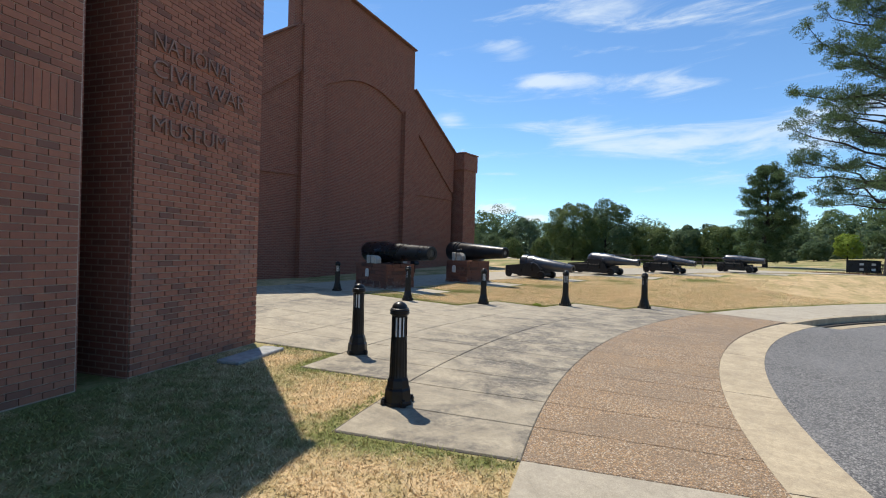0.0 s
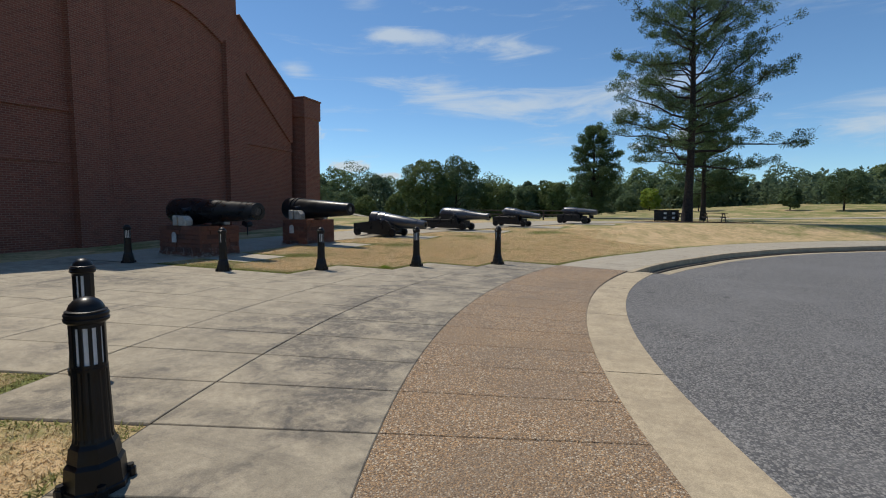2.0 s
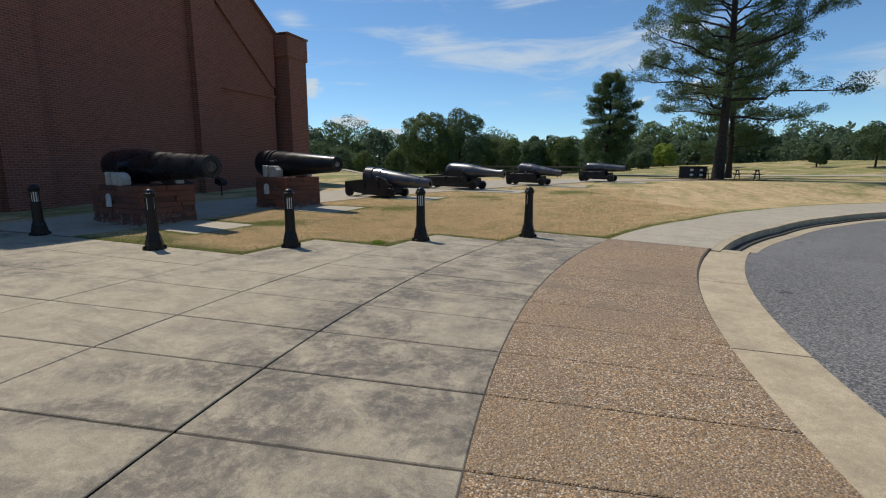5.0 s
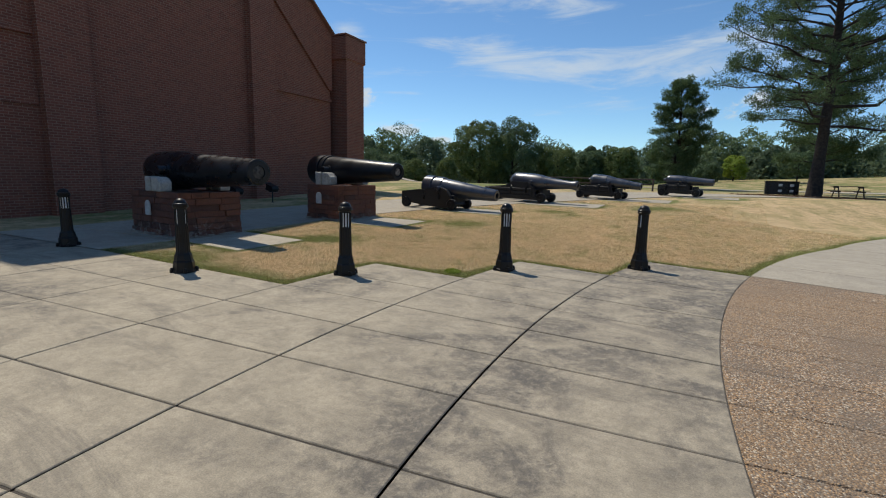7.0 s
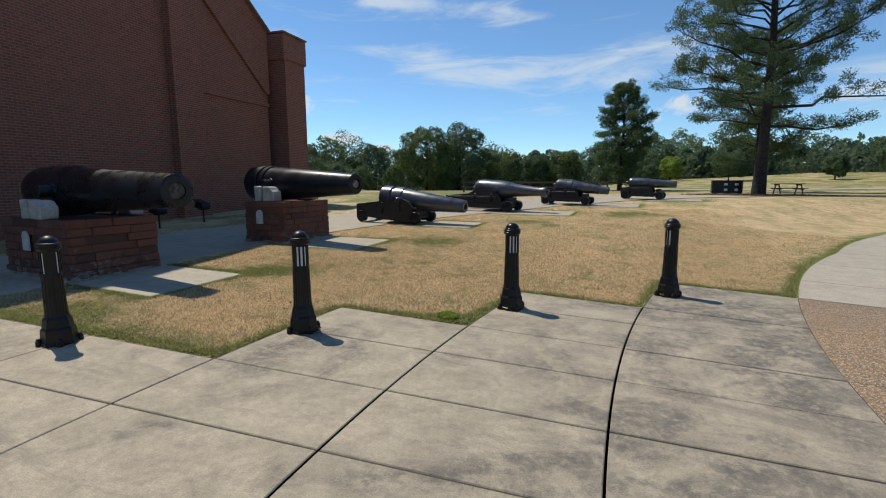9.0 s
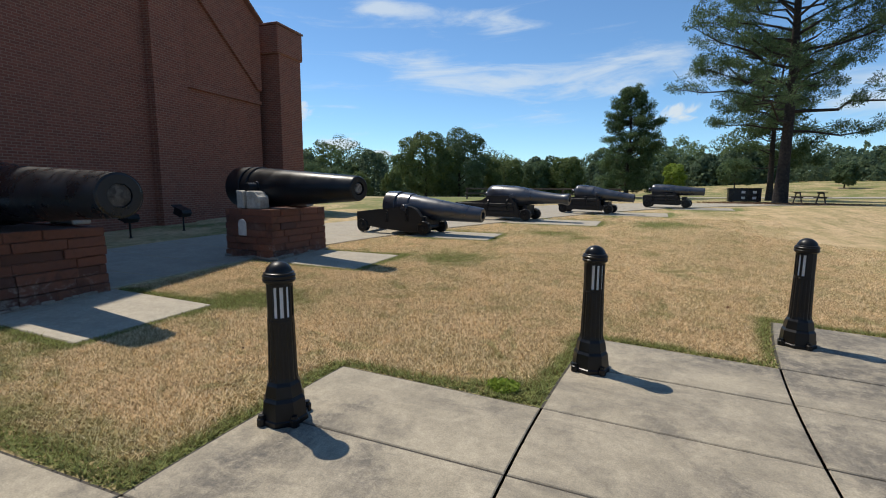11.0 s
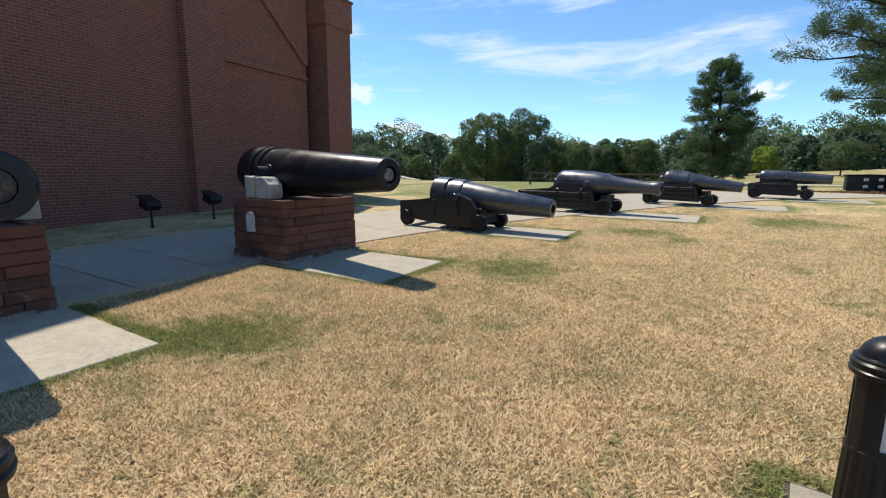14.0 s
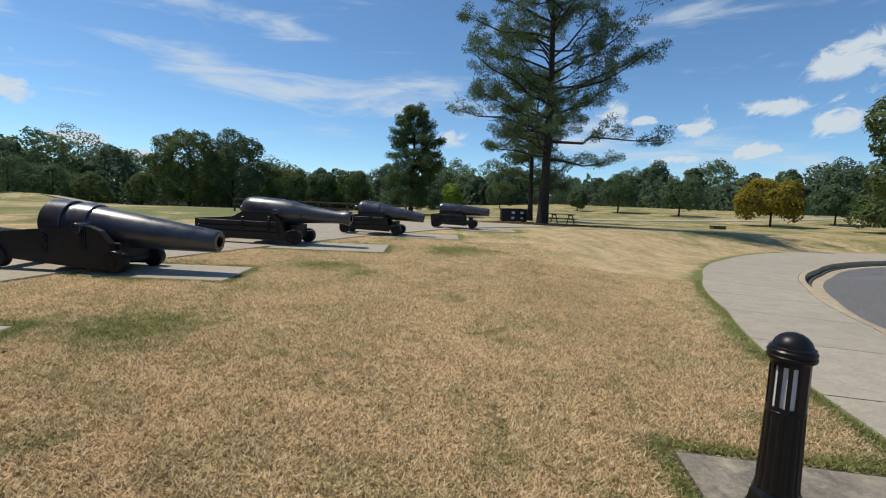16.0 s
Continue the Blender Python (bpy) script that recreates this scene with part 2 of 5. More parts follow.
def turf(name, islands):
    """Dry summer grass, straw with green where the 'green' attribute or the patches say so."""
    m, nt, b = shader(name, 0.9, 0, 0.2)
    p = place(nt)
    att = nt.nodes.new("ShaderNodeAttribute")
    att.attribute_name = "green"
    patch = grain(nt, p, 0.33, 5, 0.62, 0.7)
    tuft = grain(nt, p, 5.0, 5, 0.65)
    blade = grain(nt, p, 70, 3, 0.6, 1.5)
    v = calc(nt, "ADD", calc(nt, "ADD", patch, calc(nt, "MULTIPLY", tuft, 0.5)), calc(nt, "MULTIPLY", att.outputs["Fac"], 0.5))
    green = ranged(nt, v, 0.86, 1.16)
    straw = mix_rgb(nt, grain(nt, p, 1.3, 5, 0.65, 0.4, 0.3, 0.7), (0.63, 0.462, 0.262), (0.51, 0.365, 0.195))
    straw = mix_rgb(nt, calc(nt, "MULTIPLY", ranged(nt, tuft, 0.45, 0.75), 0.7), straw, (0.33, 0.215, 0.10))
    straw = mix_rgb(nt, ranged(nt, blade, 0.4, 0.7), straw, (0.68, 0.50, 0.29))
    fleck = grain(nt, p, 17, 4, 0.7, 0.6, 0.52, 0.66)
    straw = mix_rgb(nt, calc(nt, "MULTIPLY", fleck, 0.3), straw, (0.19, 0.13, 0.058))
    clump = grain(nt, p, 6.5, 6, 0.78, 0.8, 0.5, 0.72)
    straw = mix_rgb(nt, calc(nt, "MULTIPLY", clump, 0.58), straw, (0.25, 0.172, 0.08))
    pale = grain(nt, p, 2.6, 8, 0.8, 0.5, 0.48, 0.62)
    straw = mix_rgb(nt, calc(nt, "MULTIPLY", pale, 0.5), straw, (0.80, 0.575, 0.33))
    leaf = mix_rgb(nt, blade, (0.12, 0.145, 0.042), (0.26, 0.265, 0.09))
    leaf = mix_rgb(nt, calc(nt, "MULTIPLY", clump, 0.5), leaf, (0.07, 0.075, 0.028))
    olive = grain(nt, p, 0.95, 8, 0.74, 0.8, 0.44, 0.62)
    straw = mix_rgb(nt, calc(nt, "MULTIPLY", olive, 0.72), straw, (0.37, 0.30, 0.135))
    sprig = grain(nt, p, 1.5, 8, 0.76, 0.8, 0.51, 0.64)
    straw = mix_rgb(nt, calc(nt, "MULTIPLY", sprig, 0.72), straw, (0.27, 0.245, 0.10))
    col = mix_rgb(nt, green, straw, leaf)
    if not islands:
        col = mix_rgb(nt, 1.0, col, (0.92, 0.92, 0.92), "MULTIPLY")
    if islands:
        r = chance(nt, True)
        col = mix_rgb(nt, calc(nt, "MULTIPLY", ranged(nt, r, 0.3, 0.8), 0.95), col, mix_rgb(nt, calc(nt, "MAXIMUM", green, calc(nt, "MULTIPLY", sprig, 0.55)), (0.92, 0.75, 0.48), (0.36, 0.39, 0.14)))
        col = mix_rgb(nt, calc(nt, "MULTIPLY", ranged(nt, r, 0.40, 0.05), 0.68), col, (0.17, 0.122, 0.052))
        t = nt.nodes.new("ShaderNodeBsdfTranslucent")
        nt.links.new(col, t.inputs["Color"])
        mx = nt.nodes.new("ShaderNodeMixShader")
        mx.inputs[0].default_value = 0.4
        nt.links.new(b.outputs[0], mx.inputs[1])
        nt.links.new(t.outputs[0], mx.inputs[2])
        nt.links.new(mx.outputs[0], nt.nodes["Material Output"].inputs["Surface"])
    nt.links.new(col, b.inputs["Base Color"])
    bumped(nt, b, calc(nt, "ADD", calc(nt, "ADD", blade, tuft), calc(nt, "ADD", calc(nt, "MULTIPLY", fleck, -0.8), calc(nt, "MULTIPLY", clump, -1.0))), 0.4, 0.022)
    return m


def brick_wall(name):
    """Far brickwork in running bond; the wall's own x runs along it, z up."""
    m, nt, b = shader(name, 0.85)
    co = nt.nodes.new("ShaderNodeTexCoord").outputs["Object"]
    sep = nt.nodes.new("ShaderNodeSeparateXYZ")
    nt.links.new(co, sep.inputs[0])
    comb = nt.nodes.new("ShaderNodeCombineXYZ")
    nt.links.new(calc(nt, "ADD", sep.outputs[0], sep.outputs[1]), comb.inputs[0])
    nt.links.new(sep.outputs[2], comb.inputs[1])
    t = nt.nodes.new("ShaderNodeTexBrick")
    t.inputs["Scale"].default_value = 1.0
    t.inputs["Brick Width"].default_value, t.inputs["Row Height"].default_value = 0.215, 0.077
    t.inputs["Mortar Size"].default_value, t.inputs["Mortar Smooth"].default_value = 0.009, 0.2
    t.inputs["Bias"].default_value = -0.1
    t.inputs["Color1"].default_value, t.inputs["Color2"].default_value = (0.222, 0.066, 0.040, 1), (0.142, 0.043, 0.028, 1)
    t.inputs["Mortar"].default_value = (0.29, 0.18, 0.13, 1)
    nt.links.new(comb.outputs[0], t.inputs["Vector"])
    wash = grain(nt, co, 0.35, 6, 0.62, 0.6, 0.35, 0.72)
    col = mix_rgb(nt, calc(nt, "MULTIPLY", wash, 0.35), t.outputs["Color"], (0.20, 0.085, 0.055))
    col = mix_rgb(nt, calc(nt, "MULTIPLY", grain(nt, co, 4, 4, 0.6, 0, 0.4, 0.8), 0.3), col, (0.33, 0.135, 0.08))
    nt.links.new(col, b.inputs["Base Color"])
    bumped(nt, b, calc(nt, "MULTIPLY", t.outputs["Fac"], -1.0), 0.6, 0.008)
    return m


def brick(name, a, c, dark, islands, lime=False):
    m, nt, b = shader(name, 0.86)
    p = place(nt)
    r = chance(nt, islands)
    col = mix_rgb(nt, ranged(nt, r, 0.1, 0.9), a, c)
    col = mix_rgb(nt, ranged(nt, r, 0.86, 0.9), col, dark)
    col = mix_rgb(nt, calc(nt, "MULTIPLY", grain(nt, p, 14, 5, 0.7, 0, 0.4, 0.75), 0.4), col, dark)
    col = mix_rgb(nt, calc(nt, "MULTIPLY", grain(nt, p, 1.1, 5, 0.6, 0.5, 0.55, 0.8), 0.35), col, (0.42, 0.30, 0.24))
    rough = grain(nt, p, 90, 4, 0.6)
    if lime:
        # Lime washed out of the joints, thickest in the lower courses.
        sep = nt.nodes.new("ShaderNodeSeparateXYZ")
        nt.links.new(p, sep.inputs[0])
        low = ranged(nt, sep.outputs[2], 0.62, 0.12, 0.0, 0.16)
        bloom = ranged(nt, calc(nt, "ADD", grain(nt, p, 5.5, 8, 0.75, 0.8), low), 0.64, 0.82)
        col = mix_rgb(nt, calc(nt, "MULTIPLY", bloom, 0.6), col, (0.42, 0.37, 0.32))
        col = mix_rgb(nt, calc(nt, "MULTIPLY", grain(nt, p, 3.0, 7, 0.7, 0.6, 0.5, 0.7), 0.6), col, (0.05, 0.032, 0.027))
        rough = calc(nt, "ADD", rough, calc(nt, "MULTIPLY", grain(nt, p, 22, 6, 0.7), 2.5))
    nt.links.new(col, b.inputs["Base Color"])
    bumped(nt, b, rough, 0.9 if lime else 0.4, 0.012 if lime else 0.004)
    return m


def plain(name, a, c, rough, metal=0.0, scale=6.0, bump=0.15, spec=0.5, gloss=0.1, depth=0.003):
    m, nt, b = shader(name, rough, metal, spec)
    p = place(nt)
    v = grain(nt, p, scale, 6, 0.62, 0.3, 0.3, 0.72)
    fine = grain(nt, p, scale * 9, 4, 0.6)
    col = mix_rgb(nt, v, a, c)
    col = mix_rgb(nt, 0.15, col, mix_rgb(nt, fine, (0.15, 0.15, 0.15), (1, 1, 1)), "OVERLAY")
    nt.links.new(col, b.inputs["Base Color"])
    nt.links.new(ranged(nt, v, 0, 1, max(rough - gloss, 0.02), min(rough + gloss, 1)), b.inputs["Roughness"])
    bumped(nt, b, fine, bump, depth)
    return m


def foliage(name, a, c, tip, through_light=0.45):
    m, nt, b = shader(name, 0.75, 0, 0.15)
    p = place(nt)
    r = chance(nt, True)
    col = mix_rgb(nt, grain(nt, p, 0.5, 4, 0.6, 0.3, 0.35, 0.7), a, c)
    col = mix_rgb(nt, calc(nt, "MULTIPLY", ranged(nt, r, 0.55, 1.0), 0.6), col, tip)
    nt.links.new(col, b.inputs["Base Color"])
    t = nt.nodes.new("ShaderNodeBsdfTranslucent")
    nt.links.new(col, t.inputs["Color"])
    mx = nt.nodes.new("ShaderNodeMixShader")
    mx.inputs[0].default_value = through_light
    nt.links.new(b.outputs[0], mx.inputs[1])
    nt.links.new(t.outputs[0], mx.inputs[2])
    nt.links.new(mx.outputs[0], nt.nodes["Material Output"].inputs["Surface"])
    return m


AGGREGATE, ASPHALT = pebbles(), asphalt()
TURF, BLADES = turf("dry_turf", False), turf("grass_blades", True)
FAR_BRICK = brick_wall("brickwork")
BRICK = brick("red_brick", (0.39, 0.155, 0.094), (0.30, 0.118, 0.075), (0.215, 0.096, 0.066), False)
BRICK_REST = brick("red_brick_joined", (0.39, 0.155, 0.094), (0.30, 0.118, 0.075), (0.215, 0.096, 0.066), True)
PED_BRICK = brick("pedestal_brick", (0.20, 0.08, 0.05), (0.15, 0.062, 0.042), (0.105, 0.05, 0.038), False, True)
MORTAR = plain("mortar", (0.52, 0.43, 0.35), (0.40, 0.32, 0.26), 0.9, 0, 8, 0.4)
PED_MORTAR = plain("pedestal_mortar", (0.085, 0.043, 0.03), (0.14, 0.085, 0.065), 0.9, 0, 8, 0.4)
COPING = plain("stone_coping", (0.22, 0.105, 0.078), (0.16, 0.075, 0.056), 0.8, 0, 3)
IRON = plain("black_painted_iron", (0.006, 0.0065, 0.008), (0.012, 0.0135, 0.017), 0.36, 0.0, 3.0, 0.14, 0.28, 0.07, 0.003)
IRON_WORN = plain("worn_black_iron", (0.005, 0.0058, 0.0075), (0.010, 0.0115, 0.0155), 0.33, 0.0, 4.0, 0.2, 0.4, 0.1, 0.004)
# Dark iron; the blue of the sky's reflection is mixed into its base colour.
STEEL = plain("sky_tinted_barrel_iron", (0.019, 0.022, 0.032), (0.036, 0.041, 0.057), 0.34, 0.0, 2.5, 0.2, 1.0, 0.08, 0.003)
TIMBER = plain("black_painted_timber", (0.006, 0.006, 0.007), (0.015, 0.015, 0.016), 0.6, 0, 5.0, 0.4)
BOLLARD = plain("bollard_black_paint", (0.006, 0.006, 0.0065), (0.011, 0.011, 0.012), 0.36, 0, 7.0, 0.12, 0.3, 0.08)
DIFFUSER = plain("white_diffuser", (0.80, 0.80, 0.80), (0.70, 0.70, 0.70), 0.5, 0, 9.0, 0.05)
PLUG = plain("grey_muzzle_plug", (0.24, 0.23, 0.21), (0.02, 0.02, 0.02), 0.8, 0, 14.0, 0.3)
PLUG_DARK = plain("scuffed_muzzle_plug", (0.01, 0.01, 0.01), (0.11, 0.105, 0.095), 0.8, 0, 17.0, 0.3)
PLAQUE = plain("white_plaque", (0.62, 0.62, 0.60), (0.45, 0.45, 0.44), 0.6, 0, 10.0, 0.1)
BRONZE = plain("dull_bronze_letter", (0.26, 0.15, 0.11), (0.36, 0.22, 0.165), 0.5, 0.3, 20.0, 0.1)
STONE = plain("grey_marker_stone", (0.34, 0.34, 0.33), (0.25, 0.25, 0.245), 0.75, 0, 9.0, 0.3)
SOIL = plain("joint_dirt", (0.05, 0.043, 0.035), (0.085, 0.072, 0.055), 0.95, 0, 20.0, 0.5)
BARK = plain("pine_bark", (0.062, 0.05, 0.042), (0.03, 0.026, 0.024), 0.95, 0, 7.0, 0.9, 0.2, 0.05, 0.03)
OLD_WOOD = plain("weathered_table_wood", (0.10, 0.075, 0.06), (0.06, 0.048, 0.04), 0.85, 0, 9.0, 0.4)
WHITE = plain("white_paint", (0.75, 0.75, 0.74), (0.6, 0.6, 0.6), 0.6, 0, 5.0, 0.1)
NEEDLES = foliage("pine_needles", (0.075, 0.122, 0.056), (0.115, 0.165, 0.076), (0.185, 0.245, 0.12))
LEAF = foliage("dark_leaves", (0.082, 0.128, 0.062), (0.12, 0.172, 0.082), (0.155, 0.205, 0.1))
# Air haze over the far wood is put into this paler, bluer leaf colour.
LEAF_HAZED = foliage("hazed_leaves", (0.098, 0.142, 0.082), (0.13, 0.178, 0.1), (0.165, 0.21, 0.12))
LEAF_PALE = foliage("light_green_leaves", (0.135, 0.19, 0.085), (0.17, 0.225, 0.10), (0.215, 0.26, 0.125))
LEAF_MID = foliage("green_leaves", (0.10, 0.145, 0.05), (0.15, 0.19, 0.07), (0.20, 0.235, 0.095))
LEAF_BRIGHT = foliage("yellow_green_leaves", (0.21, 0.29, 0.04), (0.29, 0.37, 0.06), (0.36, 0.42, 0.09))
LEAF_GOLD = foliage("golden_leaves", (0.30, 0.235, 0.03), (0.16, 0.165, 0.03), (0.50, 0.38, 0.06))
DRY_LEAF = plain("dry_leaf", (0.22, 0.12, 0.06), (0.12, 0.065, 0.035), 0.8, 0, 8.0, 0.2)
GREEN_MESH = plain("green_fence_cloth", (0.02, 0.09, 0.065), (0.015, 0.06, 0.045), 0.8, 0, 3.0, 0.1)


# ---- mesh helpers ----
def mesh_of(name, bm, material, smooth=False):
    me = bpy.data.meshes.new(name)
    bmesh.ops.recalc_face_normals(bm, faces=bm.faces)
    bm.to_mesh(me)
    bm.free()
    me.materials.append(material)
    if smooth:
        me.polygons.foreach_set("use_smooth", [True] * len(me.polygons))
        me.set_sharp_from_angle(angle=radians(38))
    return me


def part(name, bm, material, parent, label="", smooth=False, m=None):
    ob = new(name, mesh_of(name, bm, material, smooth))
    ob.parent = parent
    if m is not None:
        ob.matrix_basis = m
    return tagged(ob, label)


def share(name, me, parent, m, label=""):
    ob = new(name, me)
    ob.parent = parent
    ob.matrix_basis = m
    return tagged(ob, label)


def thing(name, m, label, category, group="", kind=""):
    ob = new(name)
    ob.empty_display_size = 0.1
    ob.matrix_basis = m
    return tagged(ob, label, category, group, kind)


def box(size, at=(0, 0, 0), bevel=0.0, bm=None, turn=None):
    """A box with its middle at a place, with broken edges."""
    bm = bm or bmesh.new()
    m = Matrix.Translation(at) @ (turn or Matrix()) @ Matrix.Diagonal((*size, 1))
    made = bmesh.ops.create_cube(bm, size=1, matrix=m)["verts"]
    if bevel:
        edges = list({e for v in made for e in v.link_edges})
        bmesh.ops.bevel(bm, geom=edges, offset=bevel, segments=1, affect="EDGES")
    return bm


def lathe(profile, steps=32, axis="z", bm=None, at=(0, 0, 0), turn=None, caps=True):
    """Turns a profile of (along, radius) pairs about an axis."""
    bm = bm or bmesh.new()
    base = turn or Matrix()
    rings = []
    for h, r in profile:
        ring = []
        for i in range(steps):
            q = 2 * math.pi * i / steps
            p = (r * math.cos(q), r * math.sin(q), h) if axis == "z" else (h, r * math.cos(q), r * math.sin(q)) if axis == "x" else (r * math.cos(q), h, r * math.sin(q))
            ring.append(bm.verts.new(Vector(at) + base @ Vector(p)))
        rings.append(ring)
    for a, b in zip(rings, rings[1:]):
        for i in range(steps):
            bm.faces.new((a[i], a[(i + 1) % steps], b[(i + 1) % steps], b[i]))
    if caps:
        bm.faces.new(rings[0][::-1])
        bm.faces.new(rings[-1])
    return bm


def prism(outline, depth, bm=None, m=None):
    """An upright outline of (x, z), given depth along y (from -depth/2 to depth/2)."""
    bm = bm or bmesh.new()
    m = m or Matrix()
    f = [bm.verts.new(m @ Vector((x, -depth / 2, z))) for x, z in outline]
    b = [bm.verts.new(m @ Vector((x, depth / 2, z))) for x, z in outline]
    bm.faces.new(f)
    bm.faces.new(b[::-1])
    for i in range(len(f)):
        j = (i + 1) % len(f)
        bm.faces.new((f[j], f[i], b[i], b[j]))
    return bm


def tube(points, radii, steps=8, bm=None):
    """A round limb along points."""
    bm = bm or bmesh.new()
    rings = []
    for i, (p, r) in enumerate(zip(points, (float(w) for w in radii))):
        d = (points[min(i + 1, len(points) - 1)] - points[max(i - 1, 0)]).normalized()
        u = d.orthogonal().normalized()
        if abs(d.z) > 0.9:
            u = (Vector((1, 0, 0)) - d * d.x).normalized()
        v = d.cross(u)
        rings.append([bm.verts.new(p + r * (math.cos(2 * math.pi * k / steps) * u + math.sin(2 * math.pi * k / steps) * v)) for k in range(steps)])
    for a, b in zip(rings, rings[1:]):
        for i in range(steps):
            bm.faces.new((a[i], a[(i + 1) % steps], b[(i + 1) % steps], b[i]))
    bm.faces.new(rings[0][::-1])
    bm.faces.new(rings[-1])
    return bm


def sector(a0, a1, r0, r1, top, deep, gap=0.0, n=2, edge=0.006):
    """A ring piece round the circle's centre with a broken top edge, from angle a0 to a1."""
    bm = bmesh.new()
    def ring(inset, z):
        g = gap / 2 + inset
        pts = []
        for i in range(n + 1):
            a = a0 + (a1 - a0) * i / n
            da = math.degrees(g / r1) * (1 if i == 0 else -1 if i == n else 0)
            pts.append(Vector((-(r1 - g) * math.cos(radians(a + da)), (r1 - g) * math.sin(radians(a + da)), z)))
        for i in range(n, -1, -1):
            a = a0 + (a1 - a0) * i / n
            da = math.degrees(g / r0) * (1 if i == 0 else -1 if i == n else 0)
            pts.append(Vector((-(r0 + g) * math.cos(radians(a + da)), (r0 + g) * math.sin(radians(a + da)), z)))
        return [bm.verts.new(p) for p in pts]
    low, mid, high = ring(0, top - deep), ring(0, top - edge), ring(edge, top)
    k = len(low)
    for a, b in ((low, mid), (mid, high)):
        for i in range(k):
            bm.faces.new((a[i], a[(i + 1) % k], b[(i + 1) % k], b[i]))
    bm.faces.new(high)
    return bm


def strip(name, inner, outer, material, thick=0.1):
    """A slab between two lines of places, with sides."""
    bm = bmesh.new()
    a, b = [bm.verts.new(p) for p in inner], [bm.verts.new(p) for p in outer]
    c, d = [bm.verts.new(p - Vector((0, 0, thick))) for p in inner], [bm.verts.new(p - Vector((0, 0, thick))) for p in outer]
    for i in range(len(a) - 1):
        bm.faces.new((a[i], b[i], b[i + 1], a[i + 1]))
        bm.faces.new((a[i + 1], c[i + 1], c[i], a[i]))
        bm.faces.new((b[i], d[i], d[i + 1], b[i + 1]))
    return bm


# ---- ground, drive and plaza ----
def edge_lines():
    """The plaza's stepped outline on the lawn side, and the gun pads: places where the grass stays green."""
    out = []
    corners = [polar(joint(-12), RINGS[0]), polar(joint(-12), RINGS[1]), polar(joint(-10), RINGS[1]), polar(joint(-10), RINGS[2]),
               polar(joint(-9), RINGS[2]), polar(joint(-9), RINGS[4])]
    out += list(zip(corners, corners[1:]))
    corners = [polar(joint(-2), RINGS[6]), polar(joint(-2), RINGS[3]), polar(joint(0), RINGS[3]), polar(joint(0), RINGS[2]), polar(joint(2), RINGS[2]),
               polar(joint(2), RINGS[1]), polar(joint(4), RINGS[1]), polar(joint(4), RINGS[0])]
    out += list(zip(corners, corners[1:]))
    corners = [polar(a, r_walk(a)) for a in range(11, 80, 4)]
    out += list(zip(corners, corners[1:]))
    for x0, y0, x1, y1 in PADS:
        c = [Vector((x0, y0, 0)), Vector((x1, y0, 0)), Vector((x1, y1, 0)), Vector((x0, y1, 0))]
        out += list(zip(c, c[1:]))
    return out


# Concrete pads in front of the guns: back, near side, front, far side.
PADS = [(-13.0, 11.92, -10.66, 13.47), (-12.6, 16.0, -10.25, 17.5), (-11.6, 20.12, -9.3, 21.4), (-10.0, 24.0, -7.2, 25.4), (-7.6, 27.3, -5.2, 28.6), (-5.0, 30.6, -2.8, 31.9)]


WEED = (-6.56, 12.72)


def greenness(x, y):
    x, y = np.asarray(x, float), np.asarray(y, float)
    best = np.full(x.shape, 99.0)
    for p, q in edge_lines():
        d = q - p
        t = np.clip(((x - p.x) * d.x + (y - p.y) * d.y) / max(d.x * d.x + d.y * d.y, 1e-9), 0, 1)
        best = np.minimum(best, np.hypot(x - p.x - t * d.x, y - p.y - t * d.y))
    g = 0.85 * np.exp(-((best / 0.15) ** 2)) + 0.27 * np.exp(-((best / 0.5) ** 2))
    g += 0.6 * np.exp(-(((x + 9.4) / 1.1) ** 2 + ((y - 17.6) / 0.9) ** 2)) + 0.6 * np.exp(-(((x + 8.0) / 1.3) ** 2 + ((y - 21.6) / 1.2) ** 2))
    g += 0.6 * np.exp(-(((x + 10.4) / 0.8) ** 2 + ((y - 14.0) / 0.7) ** 2)) + 0.5 * np.exp(-(((x + 5.5) / 1.6) ** 2 + ((y - 25.0) / 1.4) ** 2))
    g += 0.6 * np.exp(-(((x + 10.9) / 0.8) ** 2 + ((y - 11.2) / 0.5) ** 2)) + 0.7 * np.exp(-(((x - WEED[0]) / 0.22) ** 2 + ((y - WEED[1]) / 0.18) ** 2))
    g += 0.38 * sstep(-12.8, -15.5, x) * sstep(-30, -22, x)
    g += 0.38 * sstep(22, 36, y) + 0.2 * sstep(36, 55, y) + 0.5 * sstep(4.4, 2.0, y) * sstep(-0.8, -2.5, x)
    g += 0.5 * np.exp(-(((x + 9.2) / 1.3) ** 2 + ((y - 10.95) / 0.5) ** 2)) + 0.12 * np.exp(-(((x + 10.2) / 0.9) ** 2 + ((y - 15.2) / 1.0) ** 2))
    return g


def add_attribute(me, values):
    att = me.attributes.new("green", "FLOAT", "POINT")
    att.data.foreach_set("value", np.asarray(values, np.float32))


